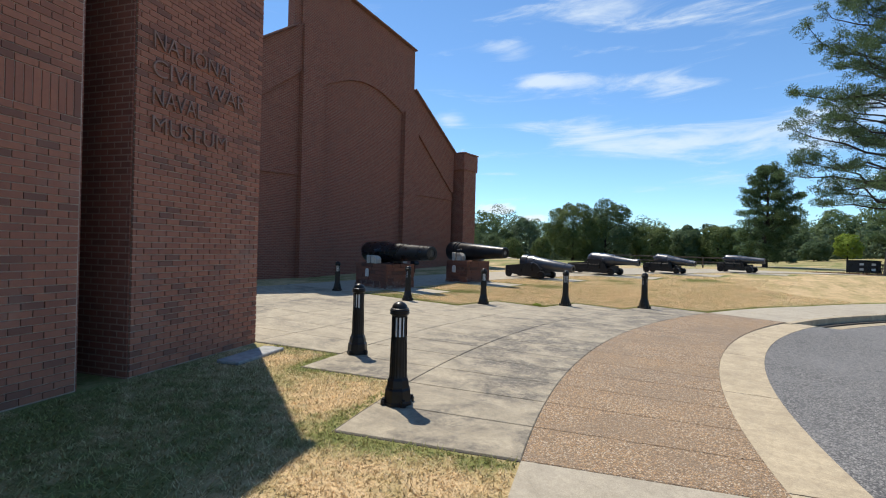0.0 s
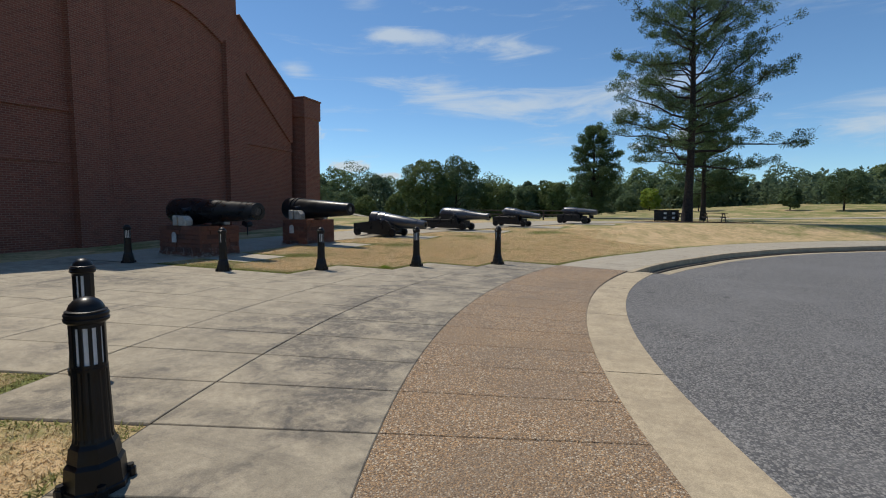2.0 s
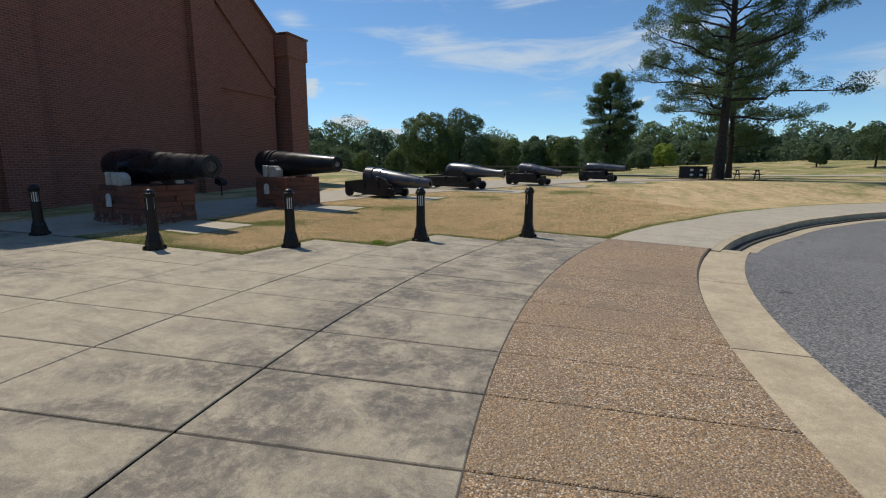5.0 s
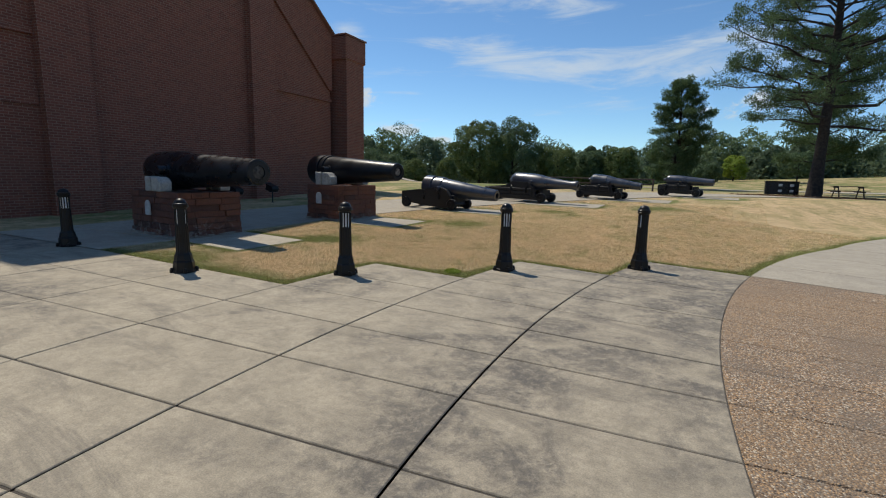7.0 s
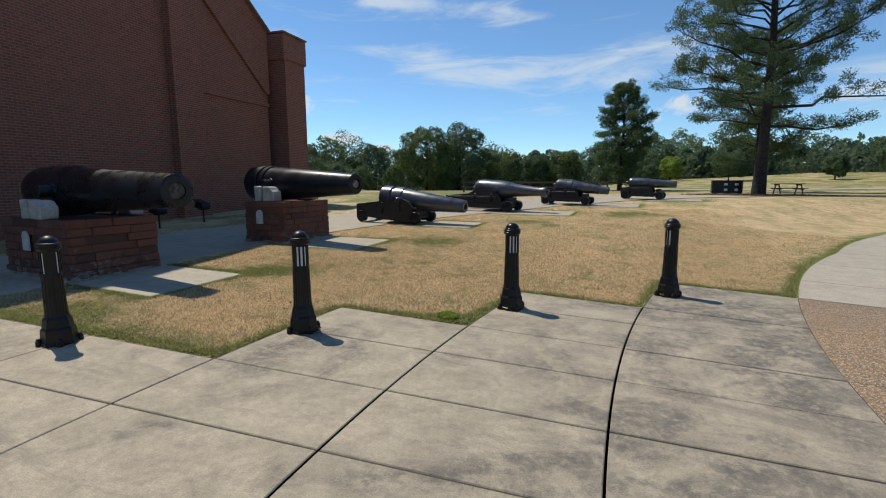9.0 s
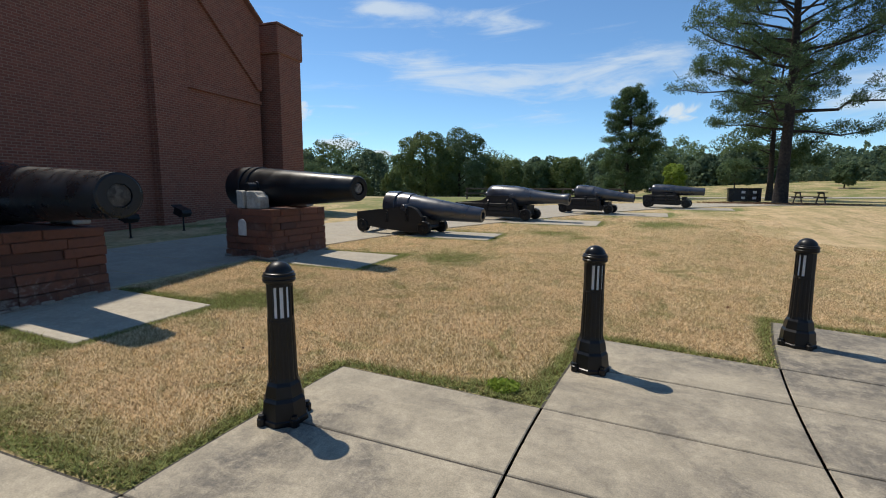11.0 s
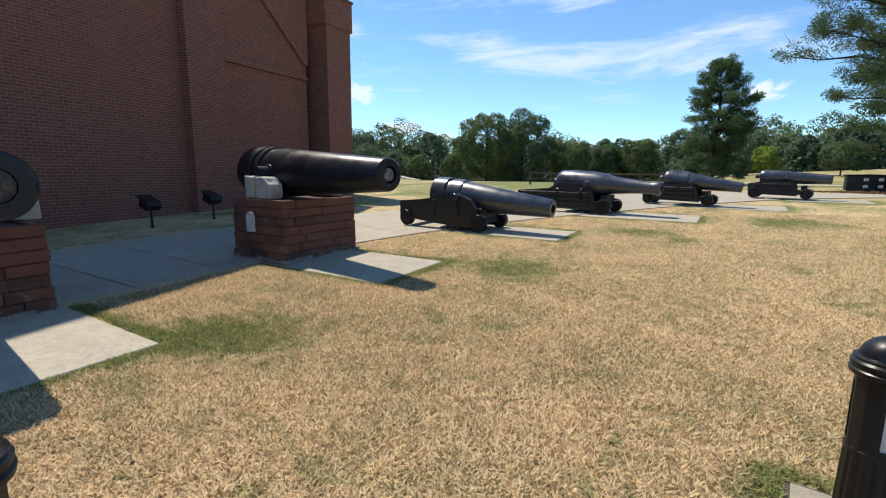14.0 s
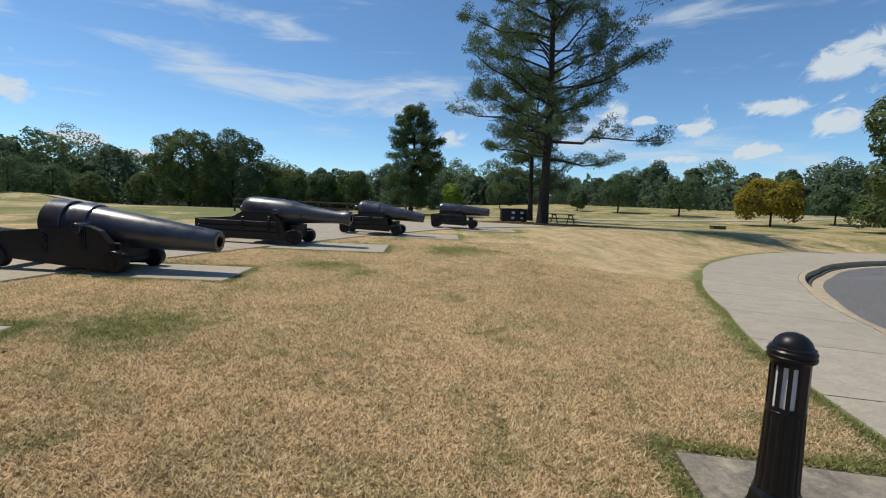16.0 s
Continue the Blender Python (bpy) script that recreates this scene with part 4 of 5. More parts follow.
def pedestal(x0, y0, x1, y1, top, label):
    """A block of long brick courses; x1 is the front."""
    base = float(lift((x0 + x1) / 2, (y0 + y1) / 2))
    ob = thing("pedestal", Matrix.Translation(((x0 + x1) / 2, (y0 + y1) / 2, base)), label, "pedestal", "brick gun pedestals")
    sx, sy, sz = x1 - x0, y1 - y0, top - base
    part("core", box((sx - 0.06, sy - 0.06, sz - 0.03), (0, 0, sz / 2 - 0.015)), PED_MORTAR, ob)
    courses = 7
    h = sz / courses
    rng = random.Random(int(1000 * y0))
    for c in range(courses):
        z = (c + 0.5) * h
        inset = 0.0 if c else -0.02
        for face in range(4):
            run = sx if face % 2 else sy
            cuts, at = [], -run / 2
            first_len = rng.uniform(0.22, 0.45)
            while at < run / 2 - 0.02:
                w = first_len if at == -run / 2 else rng.uniform(0.36, 0.72)
                w = min(w, run / 2 - at)
                if run / 2 - at - w < 0.14:
                    w = run / 2 - at
                cuts.append((at + w / 2, w))
                at += w
            for mid, w in cuts:
                jut = rng.uniform(-0.026, 0.010) - inset
                d = 0.09
                hh = h - rng.uniform(0.002, 0.013)
                if face % 2 == 0:
                    s = 1 if face == 0 else -1
                    bm = box((d, w - 0.005, hh), (s * (sx / 2 - d / 2 + jut + 0.01), mid, z), 0.009, turn=Matrix.Rotation(rng.uniform(-0.016, 0.016), 4, "X"))
                else:
                    s = 1 if face == 1 else -1
                    bm = box((w - 0.005, d, hh), (mid, s * (sy / 2 - d / 2 + jut + 0.01), z), 0.009, turn=Matrix.Rotation(rng.uniform(-0.016, 0.016), 4, "Y"))
                part("brick", bm, PED_BRICK, ob)
    # Broken lime-stained mortar round the foot.
    foot = bmesh.new()
    for face in range(4):
        run = sx if face % 2 else sy
        at = -run / 2 - 0.03
        while at < run / 2:
            w, hh = rng.uniform(0.03, 0.2), rng.uniform(0.022, 0.075)
            s = 1 if face < 2 else -1
            size = (w, 0.05, hh) if face % 2 else (0.05, w, hh)
            mid = (at + w / 2, s * (sy / 2 + 0.03), hh / 2 - 0.02) if face % 2 else (s * (sx / 2 + 0.03), at + w / 2, hh / 2 - 0.02)
            box(size, mid, 0.012, foot)
            at += w
    part("footing", foot, LIME, ob, "broken lime-stained mortar")
    # Arched white plaque on the side towards the plaza.
    prof = [(-0.1, -0.16), (0.1, -0.16), (0.1, 0.06)] + [(0.1 * math.cos(q), 0.06 + 0.1 * math.sin(q)) for q in np.linspace(0.3, math.pi - 0.3, 7)] + [(-0.1, 0.06)]
    part("plaque", prism(prof, 0.02, m=Matrix.Translation((-sx * 0.1, -sy / 2 - 0.035, sz * 0.62))), PLAQUE, ob, "small white arched plaque")
    return ob, base


def stone_cradle(x, y, z, s):
    """Two rough blocks with a trunnion notch between them."""
    ob = thing("stone_cradle", Matrix.Translation((x, y, z)), "rough pale stone blocks cradling a gun trunnion", "stone block", "stone cradles")
    for k, (w, d, h, px, chip) in enumerate(((0.2, 0.24, 0.36 * s, -0.165, 0.02), (0.34, 0.26, 0.35 * s, 0.18, 0.09))):
        bm = box((w, d, h), (px, 0, h / 2), 0.018)
        bmesh.ops.subdivide_edges(bm, edges=bm.edges, cuts=3, use_grid_fill=True)
        for v in bm.verts:
            u, t = (v.co.x - px) / w + 0.5, v.co.z / h
            cut = max(0.0, u + t - 1.62) * chip * 2.2
            off = noise.noise_vector(v.co * 16 + Vector((x, y, k))) * 0.011
            v.co += Vector((off.x - cut, off.y, (off.z - cut) * min(1, t * 4)))
        part("block", bm, PALE, ob)
    return ob


SMOOTHBORE = [(0.0, 0.0), (0.004, 0.55), (0.02, 0.82), (0.06, 0.96), (0.12, 1.0), (0.27, 1.0), (0.32, 0.94), (0.345, 0.78), (0.375, 0.70), (1.0, 0.0)]
RIFLE = [(0.0, 0.0), (0.003, 0.5), (0.015, 0.78), (0.04, 0.92), (0.06, 0.94), (0.3, 0.88), (0.36, 0.80), (0.995, 0.0)]
BOTTLE = [(0.0, 0.0), (0.004, 0.45), (0.03, 0.78), (0.08, 0.95), (0.16, 1.0), (0.36, 0.97), (0.46, 0.80), (0.58, 0.42), (0.72, 0.18), (0.90, -0.06), (0.94, 0.0), (0.985, 0.14), (1.0, 0.06)]
PARROTT = [(0.0, 0.0), (0.004, 0.5), (0.03, 0.82), (0.07, 0.95), (0.2, 1.0), (0.34, 0.98), (0.45, 0.72), (0.6, 0.45), (0.97, -0.02), (1.0, 0.0)]

# Gun on the first pedestal.
_, b1 = pedestal(-14.55, 11.98, -12.62, 13.38, 0.965, "dark red brick pedestal carrying a heavy gun")
gun_barrel("cannon", "massive black smoothbore cannon on a brick pedestal", axis((-14.85, 12.80, 1.403), (-10.85, 12.58, 1.42)), 4.0, 0.435, 0.25, SMOOTHBORE, IRON_WORN, 0.31, plug=0.97, plug_of=PLUG_DARK)
for y in (12.06, 13.42):
    stone_cradle(-13.56, y, 0.965, 0.86)
# Gun on the second.
_, b2 = pedestal(-13.42, 16.1, -12.2, 17.66, 1.09, "low red brick pedestal with a lime-stained foot")
gun_barrel("cannon", "long black banded cannon on a brick pedestal", axis((-13.95, 16.98, 1.50), (-10.42, 16.42, 1.49)), 3.57, 0.42, 0.225, RIFLE, IRON, 0.315,
           bands=((0.035, 0.17, 0.035), (0.19, 0.235, 0.03)), plug=0.8)
for y in (16.28, 17.6):
    stone_cradle(-12.9, y, 1.09, 0.98)


def carriage(m, label, rear, front_end, cheek, wide, wheel, steps, planks=None):
    """A low timber and iron gun carriage on four small trucks."""
    ob = thing("gun_carriage", m, label, "gun carriage", "low gun carriages")
    for s in (-1, 1):
        part("cheek", prism(cheek, 0.13, m=Matrix.Translation((0, s * wide / 2, 0))), TIMBER, ob)
        part("rail", box((front_end - rear - 0.1, 0.11, 0.15), ((rear + front_end) / 2, s * wide / 2, wheel * 1.35), 0.012), TIMBER, ob)
        for i, (px, pz) in enumerate(steps):
            part("iron_strap", box((0.08, 0.02, 0.34), (px, s * (wide / 2 + (0.11 if planks else 0.075)), pz), 0.006), IRON_WORN, ob)
            part("bolt", lathe([(0, 0.03), (0.015, 0.03), (0.025, 0.018)], 10, "y", at=(px, s * (wide / 2 + (0.12 if planks else 0.085)), pz + 0.08), turn=Matrix.Diagonal((1, s, 1, 1))), IRON, ob)
        if planks:
            lo, hi, x0, x1 = planks
            for k in range(3):
                z0 = lo + (hi - lo) * (k + 0.5) / 3
                part("side_plank", box((x1 - x0 - 0.05 * k, 0.05, (hi - lo) / 3 - 0.018), ((x0 + x1) / 2, s * (wide / 2 + 0.075), z0), 0.01), TIMBER, ob)
    for px in (rear + wheel + 0.02, front_end - wheel - 0.02):
        part("axle", lathe([(-wide / 2 - 0.1, 0.045), (wide / 2 + 0.1, 0.045)], 12, "y", at=(px, 0, wheel)), IRON, ob)
        for s in (-1, 1):
            tr = lathe([(-0.075, wheel * 0.35), (-0.075, wheel * 0.94), (-0.06, wheel), (0.06, wheel), (0.075, wheel * 0.94), (0.075, wheel * 0.35), (0.095, wheel * 0.3), (0.1, wheel * 0.12)], 24, "y",
                       at=(px, s * (wide / 2 + 0.03), wheel), turn=Matrix.Diagonal((1, s, 1, 1)))
            part("truck_wheel", tr, IRON, ob, smooth=True)
    for px, pz in ((rear + 0.12, wheel * 2.2), ((rear + front_end) / 2, wheel * 2.0), (front_end - 0.28, wheel * 1.8)):
        part("transom", box((0.16, wide - 0.14, 0.3), (px, 0, pz), 0.012), TIMBER, ob)
    return ob


def ground_pose(x, y, dx, dy):
    return Matrix.Translation((x, y, float(lift(x, y)) + 0.013)) @ Matrix.Rotation(math.atan2(dy, dx), 4, "Z")


def on(m, x, z):
    return m @ Vector((x, 0, z))


# Third gun, on a long low carriage, muzzle dipping.
m = ground_pose(-12.5, 20.82, 2.9, -0.18)
carriage(m, "long black timber gun carriage on low trucks", -0.72, 1.66, [(-0.4, 0.17), (-0.72, 0.2), (-0.72, 0.56), (0.0, 0.64), (0.45, 0.68), (0.76, 0.74), (1.05, 0.73), (1.22, 0.66), (1.38, 0.46), (1.42, 0.06), (1.0, 0.05), (0.2, 0.11)], 0.86, 0.18, ((0.3, 0.46), (0.95, 0.5)))
gun_barrel("cannon", "long black banded cannon dipping over its carriage", axis(on(m, 0.0, 0.77), on(m, 2.9, 0.53)), 2.92, 0.36, 0.185, RIFLE, STEEL, 0.30, bands=((0.02, 0.15, 0.04), (0.185, 0.29, 0.03)), trunnion=(0.085, 0.2))
# Fourth gun, bottle shaped.
m = ground_pose(-10.95, 25.1, 2.8, -0.38)
carriage(m, "black timber gun carriage under a bottle-shaped gun", -1.12, 1.75, [(-1.0, 0.12), (-1.12, 0.3), (-1.12, 0.56), (-0.1, 0.64), (0.2, 0.80), (0.95, 0.80), (1.2, 0.55), (1.35, 0.08)], 0.8, 0.19, ((0.2, 0.48), (0.9, 0.5)), (0.16, 0.56, -1.05, 1.15))
gun_barrel("cannon", "bottle-shaped grey-black cannon with flared muzzle", axis(on(m, 0.0, 0.84), on(m, 2.85, 0.70)), 2.85, 0.34, 0.165, BOTTLE, STEEL, 0.36, trunnion=(0.07, 0.12))
# Fifth and sixth guns, smaller.
m = ground_pose(-8.45, 28.05, 2.1, -0.3)
carriage(m, "small black gun carriage with panelled sides", -0.55, 1.5, [(-0.45, 0.14), (-0.55, 0.26), (-0.55, 0.52), (0.1, 0.62), (0.85, 0.66), (1.0, 0.5), (1.1, 0.1)], 0.66, 0.16, ((-0.1, 0.42), (0.5, 0.44)), (0.17, 0.55, -0.4, 0.95))
gun_barrel("cannon", "stout grey-black cannon on a small carriage", axis(on(m, 0.0, 0.80), on(m, 2.12, 0.56)), 2.14, 0.265, 0.15, PARROTT, STEEL, 0.40, bands=((0.05, 0.33, 0.02),), trunnion=(0.06, 0.1))
m = ground_pose(-5.8, 31.55, 2.0, -0.3)
carriage(m, "small black gun carriage at the end of the row", -0.3, 1.55, [(-0.22, 0.14), (-0.3, 0.26), (-0.3, 0.5), (0.15, 0.58), (0.9, 0.60), (1.05, 0.46), (1.1, 0.1)], 0.62, 0.17, ((0.1, 0.4), (0.6, 0.42)), (0.17, 0.52, -0.22, 0.98))
gun_barrel("cannon", "stout grey-black cannon at the end of the row", axis(on(m, 0.0, 0.74), on(m, 1.98, 0.66)), 1.98, 0.235, 0.155, PARROTT, STEEL, 0.40, trunnion=(0.06, 0.1))


# ---- floodlights at the wall ----
def floodlight(x, y, turn):
    ob = thing("floodlight", Matrix.Translation((x, y, float(lift(x, y)) - 0.014)) @ Matrix.Rotation(radians(turn), 4, "Z"), "small black floodlight on a post facing the wall", "floodlight", "floodlights along the wall")
    part("post", lathe([(0.0, 0.05), (0.02, 0.05), (0.025, 0.025), (0.42, 0.025)], 12), IRON, ob)
    part("yoke", box((0.05, 0.3, 0.04), (0, 0, 0.43), 0.008), IRON, ob)
    part("housing", prism([(-0.14, -0.09), (0.16, -0.13), (0.18, 0.10), (-0.10, 0.12), (-0.17, 0.04)], 0.34, m=Matrix.Translation((0, 0, 0.56)) @ Matrix.Rotation(radians(-25), 4, "Y")), IRON, ob)
    part("visor", box((0.14, 0.36, 0.015), (0.2, 0, 0.74), 0.004, turn=Matrix.Rotation(radians(-35), 4, "Y")), IRON, ob)


for x, y in ((-18.3, 17.2), (-18.5, 18.9), (-17.3, 8.6)):
    floodlight(x, y, 186)


# ---- trees ----
def quads(name, centres, sizes, rng, material, parent, label="", flat=0.0, slim=1.0, kind="", along=None, facing=None):
    """Many small leaves as one mesh: a turned quad at each centre; along sets their length, facing their faces."""
    n = len(centres)
    u = rng.normal(size=(n, 3)) if along is None else along + rng.normal(size=(n, 3)) * 0.3
    u[:, 2] *= 1 - flat
    w = rng.normal(size=(n, 3))
    if facing is not None:
        w = facing + w * 0.42
        u = np.cross(w, u)
    u /= np.linalg.norm(u, axis=1)[:, None]
    v = np.cross(u, w)
    v /= np.linalg.norm(v, axis=1)[:, None]
    s = sizes[:, None]
    p = np.stack([centres - u * s, centres - v * s * 0.55 * slim, centres + u * s, centres + v * s * 0.55 * slim], 1).reshape(-1, 3)
    me = bpy.data.meshes.new(name)
    me.vertices.add(4 * n)
    me.vertices.foreach_set("co", p.astype(np.float32).ravel())
    me.loops.add(4 * n)
    me.loops.foreach_set("vertex_index", np.arange(4 * n, dtype=np.int32))
    me.polygons.add(n)
    me.polygons.foreach_set("loop_start", np.arange(0, 4 * n, 4, dtype=np.int32))
    me.update()
    me.materials.append(material)
    ob = new(name, me)
    ob.parent = parent
    return tagged(ob, label, kind=kind)


def crown_points(rng, n, lobes):
    """Leaf places gathered in tufts on the skins of overlapping lobes (centre, radii), and the way out at each."""
    pts, out = [], []
    area = np.array([r[0] * r[1] + r[2] * r[0] for _, r in lobes])
    for (c, r), w in zip(lobes, area / area.sum()):
        m, k = int(2.2 * n * w), 46
        hub = rng.normal(size=(k, 3))
        hub[:, 2] += 0.25
        hub /= np.linalg.norm(hub, axis=1)[:, None]
        big = rng.uniform(0.84, 1.14, k)
        pick = rng.integers(0, k, m)
        d = hub[pick] + rng.normal(size=(m, 3)) * 0.27
        d /= np.linalg.norm(d, axis=1)[:, None]
        near = np.einsum("ij,ij->i", d, hub[pick])
        pts.append(np.array(c) + d * np.array(r) * (big[pick] * rng.uniform(0.84, 1.0, m) * (0.72 + 0.28 * near))[:, None])
        out.append(d)
    pts, out = np.concatenate(pts), np.concatenate(out)
    deep = np.full(len(pts), 9.0)
    for c, r in lobes:
        deep = np.minimum(deep, np.linalg.norm((pts - np.array(c)) / np.array(r), axis=1))
    keep = np.flatnonzero(deep > 0.72)
    keep = np.sort(rng.choice(keep, min(n, len(keep)), replace=False))
    return pts[keep], out[keep] + np.array([0, 0, 0.35])


def crown_lobes(rng, x, y, z, height, wide, clear, count=15, slack=1.0):
    """A full body and rounded bumps over it."""
    low, top = clear * height, height
    mid, half = (low + top) / 2, (top - low) / 2
    lobes = [((x, y, z + mid - 0.08 * half), (wide * 0.36, wide * 0.36, half * 0.84))]
    for i in range(count):
        h = -0.85 + 1.7 * (i + rng.uniform(0, 1)) / count
        q = i * 2.4 + rng.uniform(-0.5, 0.5)
        k = wide * 0.34 * math.sqrt(max(0.05, 1 - (0.86 * h + 0.12) ** 2)) * rng.uniform(0.75, 1.12) * slack * (1 - 0.3 * max(0.0, h))
        s = wide * rng.uniform(0.13, 0.21)
        lobes.append(((x + k * math.cos(q), y + k * math.sin(q), z + mid + h * half * 0.8), (s, s, s * rng.uniform(0.75, 1.05))))
    return lobes


def leaf_tree(name, x, y, height, wide, material, label, leaves=2600, leaf=0.28, clear=0.18, seed=1, group="trees beyond the lawn", sink=0.05):
    z = float(lift(x, y)) - sink
    ob = thing(name, Matrix.Translation((x, y, z)), label, "tree", group)
    rng = np.random.default_rng(seed)
    r = max(0.07, height * 0.018)
    lean = rng.normal(size=2) * 0.02 * height
    trunk = [Vector((0, 0, 0)), Vector((lean[0] * 0.3, lean[1] * 0.3, height * 0.3)), Vector((lean[0] * 0.6, lean[1] * 0.6, height * 0.6)), Vector((lean[0], lean[1], height * 0.92))]
    part("trunk", tube(trunk, [r * 1.25, r, r * 0.6, r * 0.15], 8), BARK, ob, smooth=True)
    limbs = bmesh.new()
    for i in range(9):
        q, h = rng.uniform(0, 6.28), rng.uniform(clear + 0.05, 0.7) * height
        p = Vector((lean[0] * h / height, lean[1] * h / height, h))
        e = p + Vector((math.cos(q) * wide * 0.38, math.sin(q) * wide * 0.38, height * 0.14))
        tube([p, (p + e) / 2 + Vector((0, 0, 0.05 * height)), e], [r * 0.4, r * 0.25, r * 0.08], 5, limbs)
    part("limb", limbs, BARK, ob, smooth=True)
    pts, out = crown_points(rng, leaves, crown_lobes(rng, lean[0] * 0.6, lean[1] * 0.6, 0, height, wide, clear))
    quads("crown", pts, rng.uniform(0.6, 1.25, len(pts)) * leaf, rng, material, ob, facing=out)
    return ob


def pine_tree(x, y, height, wide, clear, label, seed, tufts, needle, sink=0.05, group="pines on the lawn", radius=None, rise=0.0, clump=0.55, full=0.85, per=2.9, least=0.42, shape=(0.66, 0.95, 0.9, 0.95, 0.74, 0.45, 0.16)):
    """A pine with long rising limbs that carry open clumps of needles."""
    z = float(lift(x, y)) - sink
    ob = thing("pine_tree", Matrix.Translation((x, y, z)), label, "tree", group)
    rng = np.random.default_rng(seed)
    r = radius or height * 0.018
    hs = np.linspace(0, 1, 9)
    trunk = [Vector((0.25 * math.sin(5 * h + seed) * h, 0.2 * math.cos(4 * h) * h, h * height * 0.975)) for h in hs]
    part("trunk", tube(trunk, [r * (1.3 if h == 0 else 1.0) * (1 - h) ** 0.8 + 0.02 for h in hs], 12), BARK, ob, smooth=True)
    limbs, hubs, weight = bmesh.new(), [], []
    count = int(height * per)
    for i in range(count):
        h = clear + (0.985 - clear) * ((i + float(rng.uniform(0, 0.9))) / count) ** 0.92
        q = i * 2.4 + float(rng.uniform(-0.7, 0.7))
        u = (h - clear) / (1 - clear)
        reach = float(wide / 2 * np.interp(u, [0, 0.1, 0.3, 0.55, 0.75, 0.9, 1], shape) * rng.uniform(least, 1.08))
        p = Vector((float(np.interp(h, hs, [t.x for t in trunk])), float(np.interp(h, hs, [t.y for t in trunk])), h * height * 0.975))
        up = float(np.interp(u, [0, 0.3, 0.7, 1], [0.0, 0.3, 0.65, 1.3]) + rng.uniform(-0.15, 0.2)) + rise
        flat = Vector((math.cos(q), math.sin(q), 0))
        pts = [p]
        for t in (0.25, 0.5, 0.75, 1.0):
            pts.append(p + flat * reach * t + Vector((0, 0, up * reach * (0.7 * t + 0.3 * t * t))) + Vector(rng.normal(size=3).tolist()) * 0.05 * reach)
        rr = 0.018 + 0.02 * reach / 2
        tube(pts, [rr * 1.2, rr, rr * 0.75, rr * 0.45, rr * 0.15], 5, limbs)
        hubs.append(tuple(pts[4]))
        weight.append(1.0)
        for j in range(int(3 + reach * 2.4)):
            t = float(rng.uniform(0.2, 1.0))
            at = pts[int(t * 3.999)].lerp(pts[min(int(t * 3.999) + 1, 4)], (t * 3.999) % 1)
            side = Vector((-flat.y, flat.x, 0)) * (1 if j % 2 else -1)
            long = float(rng.uniform(0.35, 1.0)) * (0.30 * reach + 0.3) * (1.2 - 0.6 * t)
            tip = at + side * long + flat * long * 0.7 + Vector((0, 0, long * float(rng.uniform(0.0, 0.75))))
            tube([at, tip], [0.02, 0.007], 3, limbs)
            for w in (0.5, 1.0):
                hubs.append(tuple(at.lerp(tip, w)))
                weight.append(w)
    part("limb", limbs, BARK, ob, smooth=True)
    hubs, weight = np.array(hubs), np.array(weight) * rng.uniform(0.5, 1.3, len(weight)) * (rng.uniform(0, 1, len(weight)) < full)
    pick = rng.choice(len(hubs), tufts, p=weight / weight.sum())
    off = rng.normal(size=(tufts, 3))
    off *= rng.uniform(0.15, 1.0, (tufts, 1)) ** 0.6 / np.linalg.norm(off, axis=1)[:, None]
    quads("needles", hubs[pick] + off * clump * np.array([1, 1, 0.75]), rng.uniform(0.6, 1.3, tufts) * needle, rng, NEEDLES, ob, slim=0.4, along=off)
    return ob


pine_tree(1.25, 44.1, 20.6, 14.2, 0.21, "tall loblolly pine with open ragged crown", 7, 150000, 0.085, radius=0.32, rise=0.05, clump=0.44, full=0.7, per=3.9, least=0.55, shape=(0.86, 0.95, 0.86, 0.8, 0.6, 0.36, 0.1))
pine_tree(3.1, 57.5, 13.0, 9.0, 0.2, "smaller pine standing behind the tall one", 9, 24000, 0.17, clump=0.55)
pine_tree(-8.6, 62.0, 11.2, 7.0, 0.05, "pointed pine at the edge of the lawn", 5, 56000, 0.125, rise=0.15, clump=0.48, full=0.8, per=6.0, least=0.6, shape=(0.78, 0.95, 0.94, 0.74, 0.50, 0.26, 0.06))


def spot(az, dist):
    """A place seen at a bearing (degrees to the left of +y) from the end of the walk."""
    return -5.95 - dist * math.sin(radians(az)), 12.77 + dist * math.cos(radians(az))


